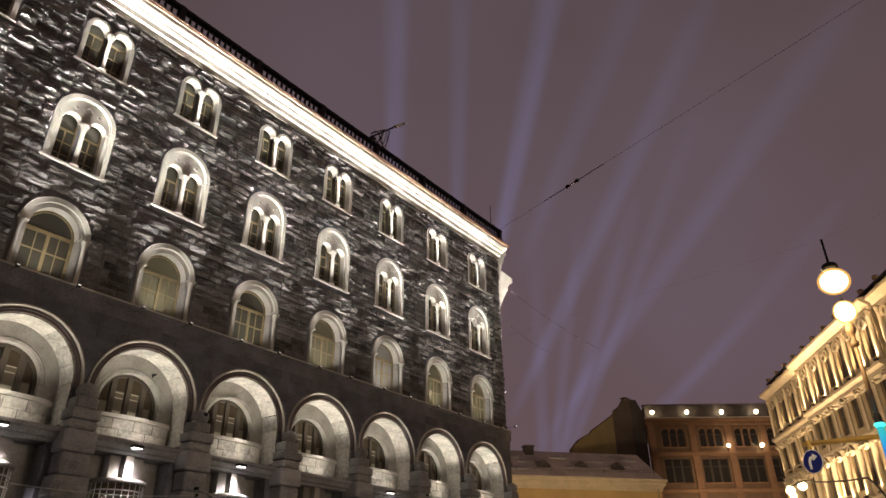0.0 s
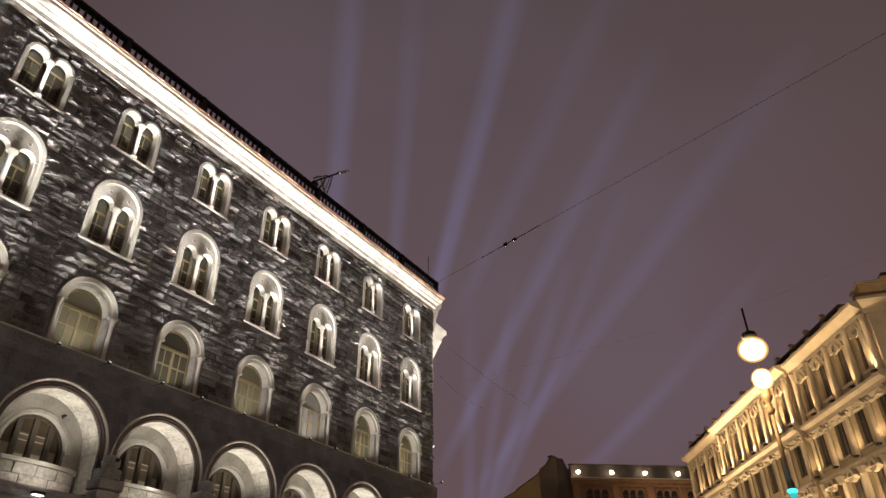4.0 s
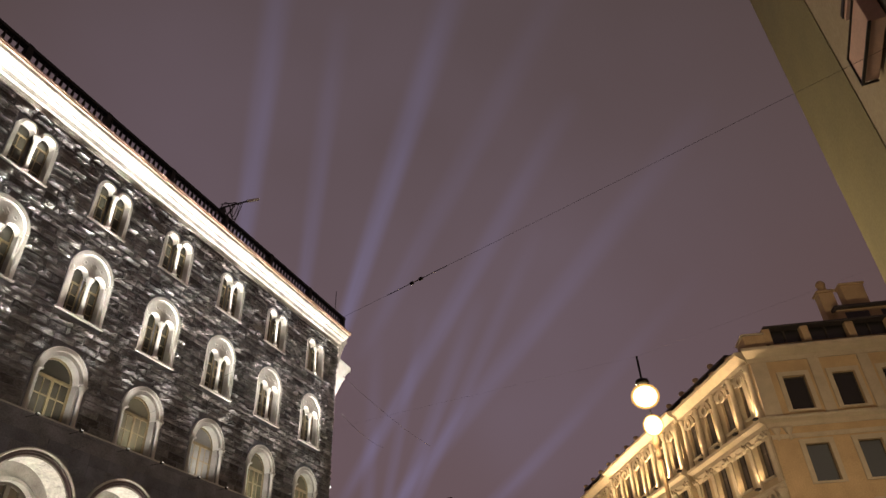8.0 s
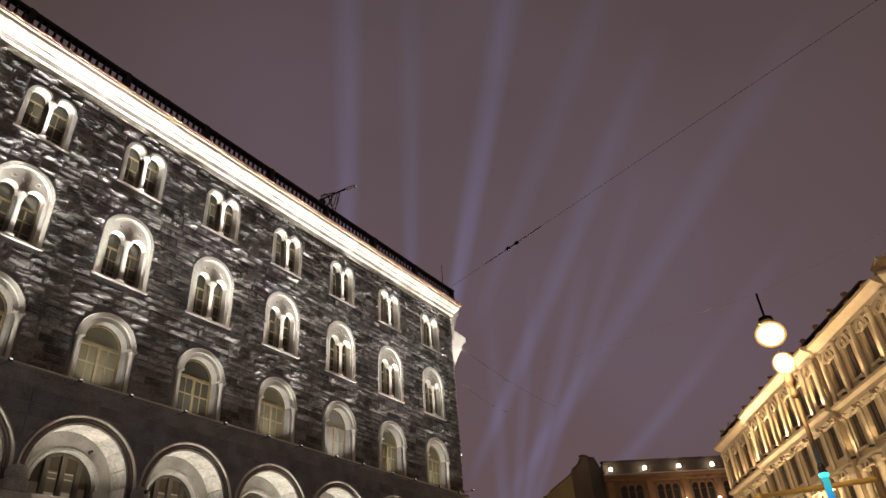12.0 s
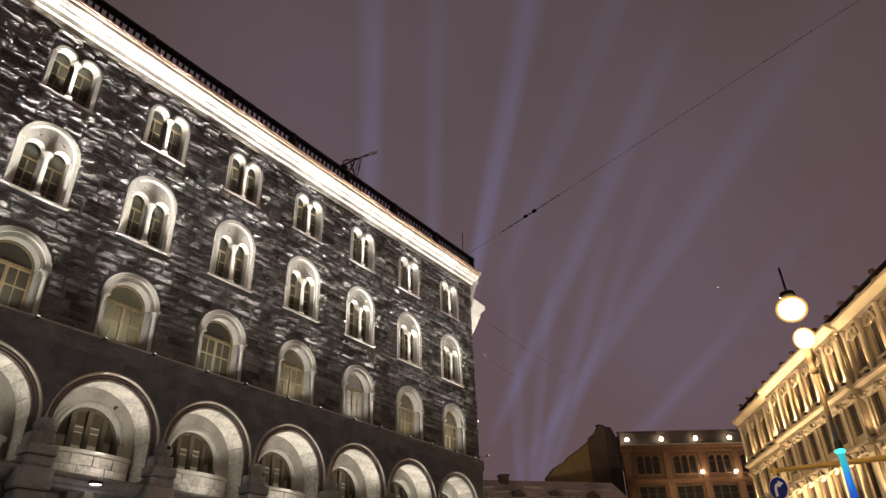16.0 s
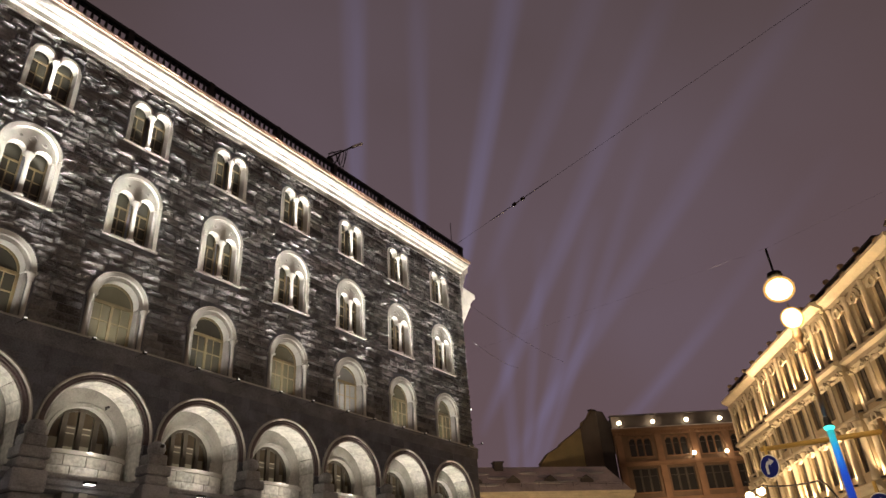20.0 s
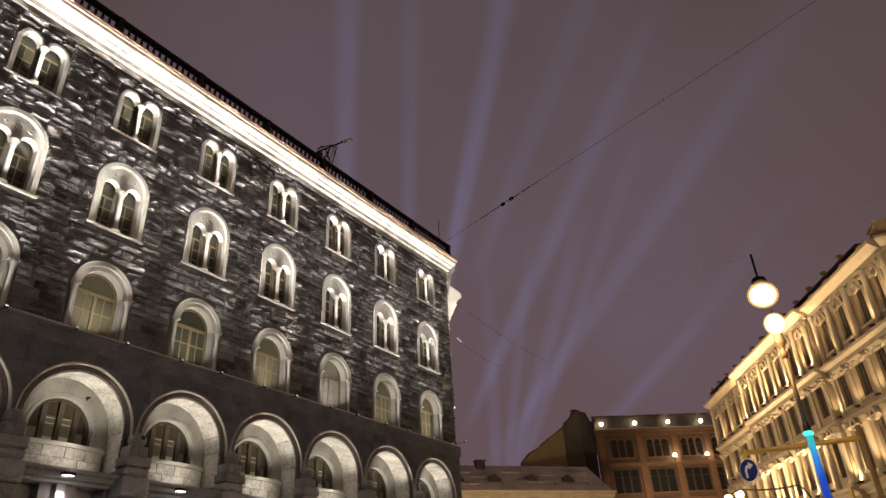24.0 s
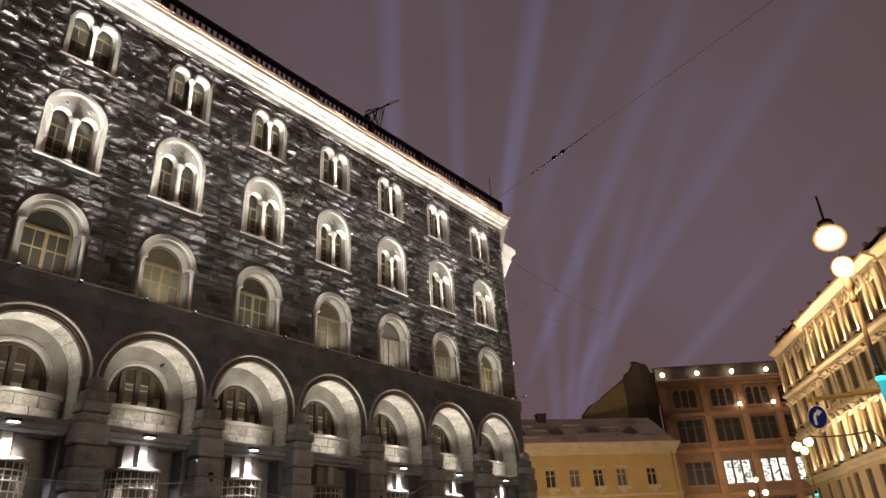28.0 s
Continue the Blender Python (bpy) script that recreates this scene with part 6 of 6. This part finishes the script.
part("red_lens", boxes((-0.19, -0.165, -0.12, 0.12, 3.62, 3.88)), glow("red_lens", (1.0, 0.05, 0.02), 12.0), tl, "glowing red lens")

# ---- cables and small fittings on the arcade ----
CABLE = material("pale_cable_sheath", (0.45, 0.43, 0.40), 0.6, vary=0.1, scale=5, fine=30, bump=0.0)


def slung(p, q, sag):
    c = thing("slung_cable", "pale cable slung between the arcade piers", "cable", Matrix.Translation(p), "slung cables")
    a, b = Vector((0, 0, 0)), Vector(q) - Vector(p)
    bm = bmesh.new()
    n = 22
    ring = []
    for i in range(n + 1):
        t = i / n
        o = a.lerp(b, t) - Vector((0, 0, 4 * sag * t * (1 - t)))
        ring.append([bm.verts.new(o + Vector((0, 0.014 * math.cos(k * 1.2566), 0.014 * math.sin(k * 1.2566)))) for k in range(5)])
    for u, v in zip(ring, ring[1:]):
        for k in range(5):
            bm.faces.new((u[k], u[(k + 1) % 5], v[(k + 1) % 5], v[k]))
    part("sheath", bm, CABLE, c, smooth=True)
    for e in (a, b):
        part("clamp", boxes((e.x - 0.04, e.x + 0.04, e.y - 0.02, e.y + 0.30, e.z - 0.04, e.z + 0.04)), IRON, c)


slung((13.56, 20.05, 5.15), (21.50, 20.05, 4.84), 0.50)
slung((21.50, 20.05, 4.79), (25.47, 20.05, 6.23), 0.42)
slung((5.61, 20.05, 4.84), (13.56, 20.05, 4.94), 0.28)
cam_box = thing("niche_camera", "small dark security camera on the niche wall", "camera", Matrix.Translation((12.20, 21.59, 8.88)))
part("body", boxes((-0.035, 0.035, -0.10, 0.08, -0.03, 0.03)), IRON, cam_box)
part("bracket", boxes((-0.012, 0.012, 0.02, 0.13, -0.08, -0.03)), IRON, cam_box)
dot_lamp = thing("corner_lamp", "tiny white lamp on the building corner", "lamp", Matrix.Translation((END + 0.10, 21.05, 13.1)))
part("lens", boxes((0.0, 0.07, -0.05, 0.05, -0.05, 0.05)), glow("small_white_lens", (1, 0.97, 0.95), 3.0), dot_lamp)
part("housing", boxes((-0.12, 0.0, -0.05, 0.05, -0.06, 0.06)), IRON, dot_lamp)

# ---- searchlight beams in the snowy haze ----
def beam_material(name, colour, strength):
    m = bpy.data.materials.new(name)
    m.use_nodes = True
    t = m.node_tree
    t.nodes.clear()
    uv = t.nodes.new("ShaderNodeUVMap")
    uv.uv_map = "UVMap"
    sp = t.nodes.new("ShaderNodeSeparateXYZ")
    t.links.new(uv.outputs[0], sp.inputs[0])

    def calc(op, a, b=None):
        n = t.nodes.new("ShaderNodeMath")
        n.operation = op
        for i, v in enumerate((a, b)):
            if v is None:
                continue
            if isinstance(v, (int, float)):
                n.inputs[i].default_value = v
            else:
                t.links.new(v, n.inputs[i])
        return n.outputs[0]
    c = calc("SUBTRACT", calc("MULTIPLY", sp.outputs["X"], 2.0), 1.0)
    across = calc("POWER", calc("SUBTRACT", 1.0, calc("MULTIPLY", c, c)), 2.2)
    along = calc("POWER", calc("MULTIPLY", calc("SUBTRACT", 1.0, sp.outputs["Y"]), calc("MINIMUM", calc("MULTIPLY", sp.outputs["Y"], 6.0), 1.0)), 0.75)
    tc = t.nodes.new("ShaderNodeTexNoise")
    tc.inputs["Scale"].default_value = 3.0
    t.links.new(uv.outputs[0], tc.inputs["Vector"])
    wob = calc("ADD", calc("MULTIPLY", tc.outputs[0], 0.9), 0.55)
    em = t.nodes.new("ShaderNodeEmission")
    em.inputs[0].default_value = (*colour, 1)
    t.links.new(calc("MULTIPLY", calc("MULTIPLY", calc("MULTIPLY", across, along), wob), strength), em.inputs[1])
    tr = t.nodes.new("ShaderNodeBsdfTransparent")
    ad = t.nodes.new("ShaderNodeAddShader")
    o = t.nodes.new("ShaderNodeOutputMaterial")
    t.links.new(em.outputs[0], ad.inputs[0])
    t.links.new(tr.outputs[0], ad.inputs[1])
    t.links.new(ad.outputs[0], o.inputs[0])
    m.cycles.emission_sampling = "NONE"
    return m


BEAMS = [((47.4, 60, 2.2), (48.2, 30, 1.2), 0.10), ((73.0, 58, 2.3), (57.0, 24, 1.0), 0.13), ((84.0, 46, 2.0), (58.5, 14, 0.9), 0.09), ((97.0, 42, 2.2), (61.0, 12, 1.0), 0.07), ((71.5, 31, 1.5), (61.5, 9, 0.8), 0.10),
         ((61.6, 28, 1.3), (60.8, 8, 0.8), 0.07), ((80.0, 21, 1.2), (66.5, 11, 0.7), 0.06), ((55.8, 54, 1.8), (54.2, 28, 1.0), 0.07), ((88.0, 56, 2.4), (60.0, 26, 1.2), 0.04),
         ((66.0, 30, 1.1), (61.2, 8, 0.6), 0.07), ((78.0, 36, 1.4), (62.0, 9, 0.6), 0.07), ((92.0, 30, 1.6), (66.0, 9, 0.7), 0.04)]
for k, (hi, lo, st) in enumerate(BEAMS):
    DIST = 420.0 + 12 * k
    P, Q = [Vector(far_point(az, el, DIST * math.cos(radians(el)))) for az, el, w in (lo, hi)]
    up = (Q - P).normalized()
    mid = ((P + Q) / 2 - EYE).normalized()
    side = up.cross(mid).normalized()
    back = side.cross(up).normalized()
    if back.dot(mid) < 0:
        back = -back
    bm = bmesh.new()
    uvl = bm.loops.layers.uv.new("UVMap")
    n, m = 12, 10
    rows = []
    for j in range(m + 1):
        v = j / m
        c = P.lerp(Q, v)
        w = DIST * math.tan(radians(lo[2] + (hi[2] - lo[2]) * v)) * 0.8
        rows.append([bm.verts.new(c + side * w * math.cos(math.pi * i / n) - back * w * math.sin(math.pi * i / n) - P) for i in range(n + 1)])
    for j in range(m):
        for i in range(n):
            f = bm.faces.new((rows[j][i], rows[j][i + 1], rows[j + 1][i + 1], rows[j + 1][i]))
            for lp, (a, b) in zip(f.loops, ((i, j), (i + 1, j), (i + 1, j + 1), (i, j + 1))):
                lp[uvl].uv = (0.5 - 0.5 * math.cos(math.pi * a / n), b / m)
    s = part("searchlight_beam", bm, beam_material("violet_beam", (0.30, 0.36, 0.85), st * 0.88), None, smooth=True)
    s.location = P
    tagged(s, "soft violet searchlight beam rising through snowy haze", "light beam", "searchlight beams")
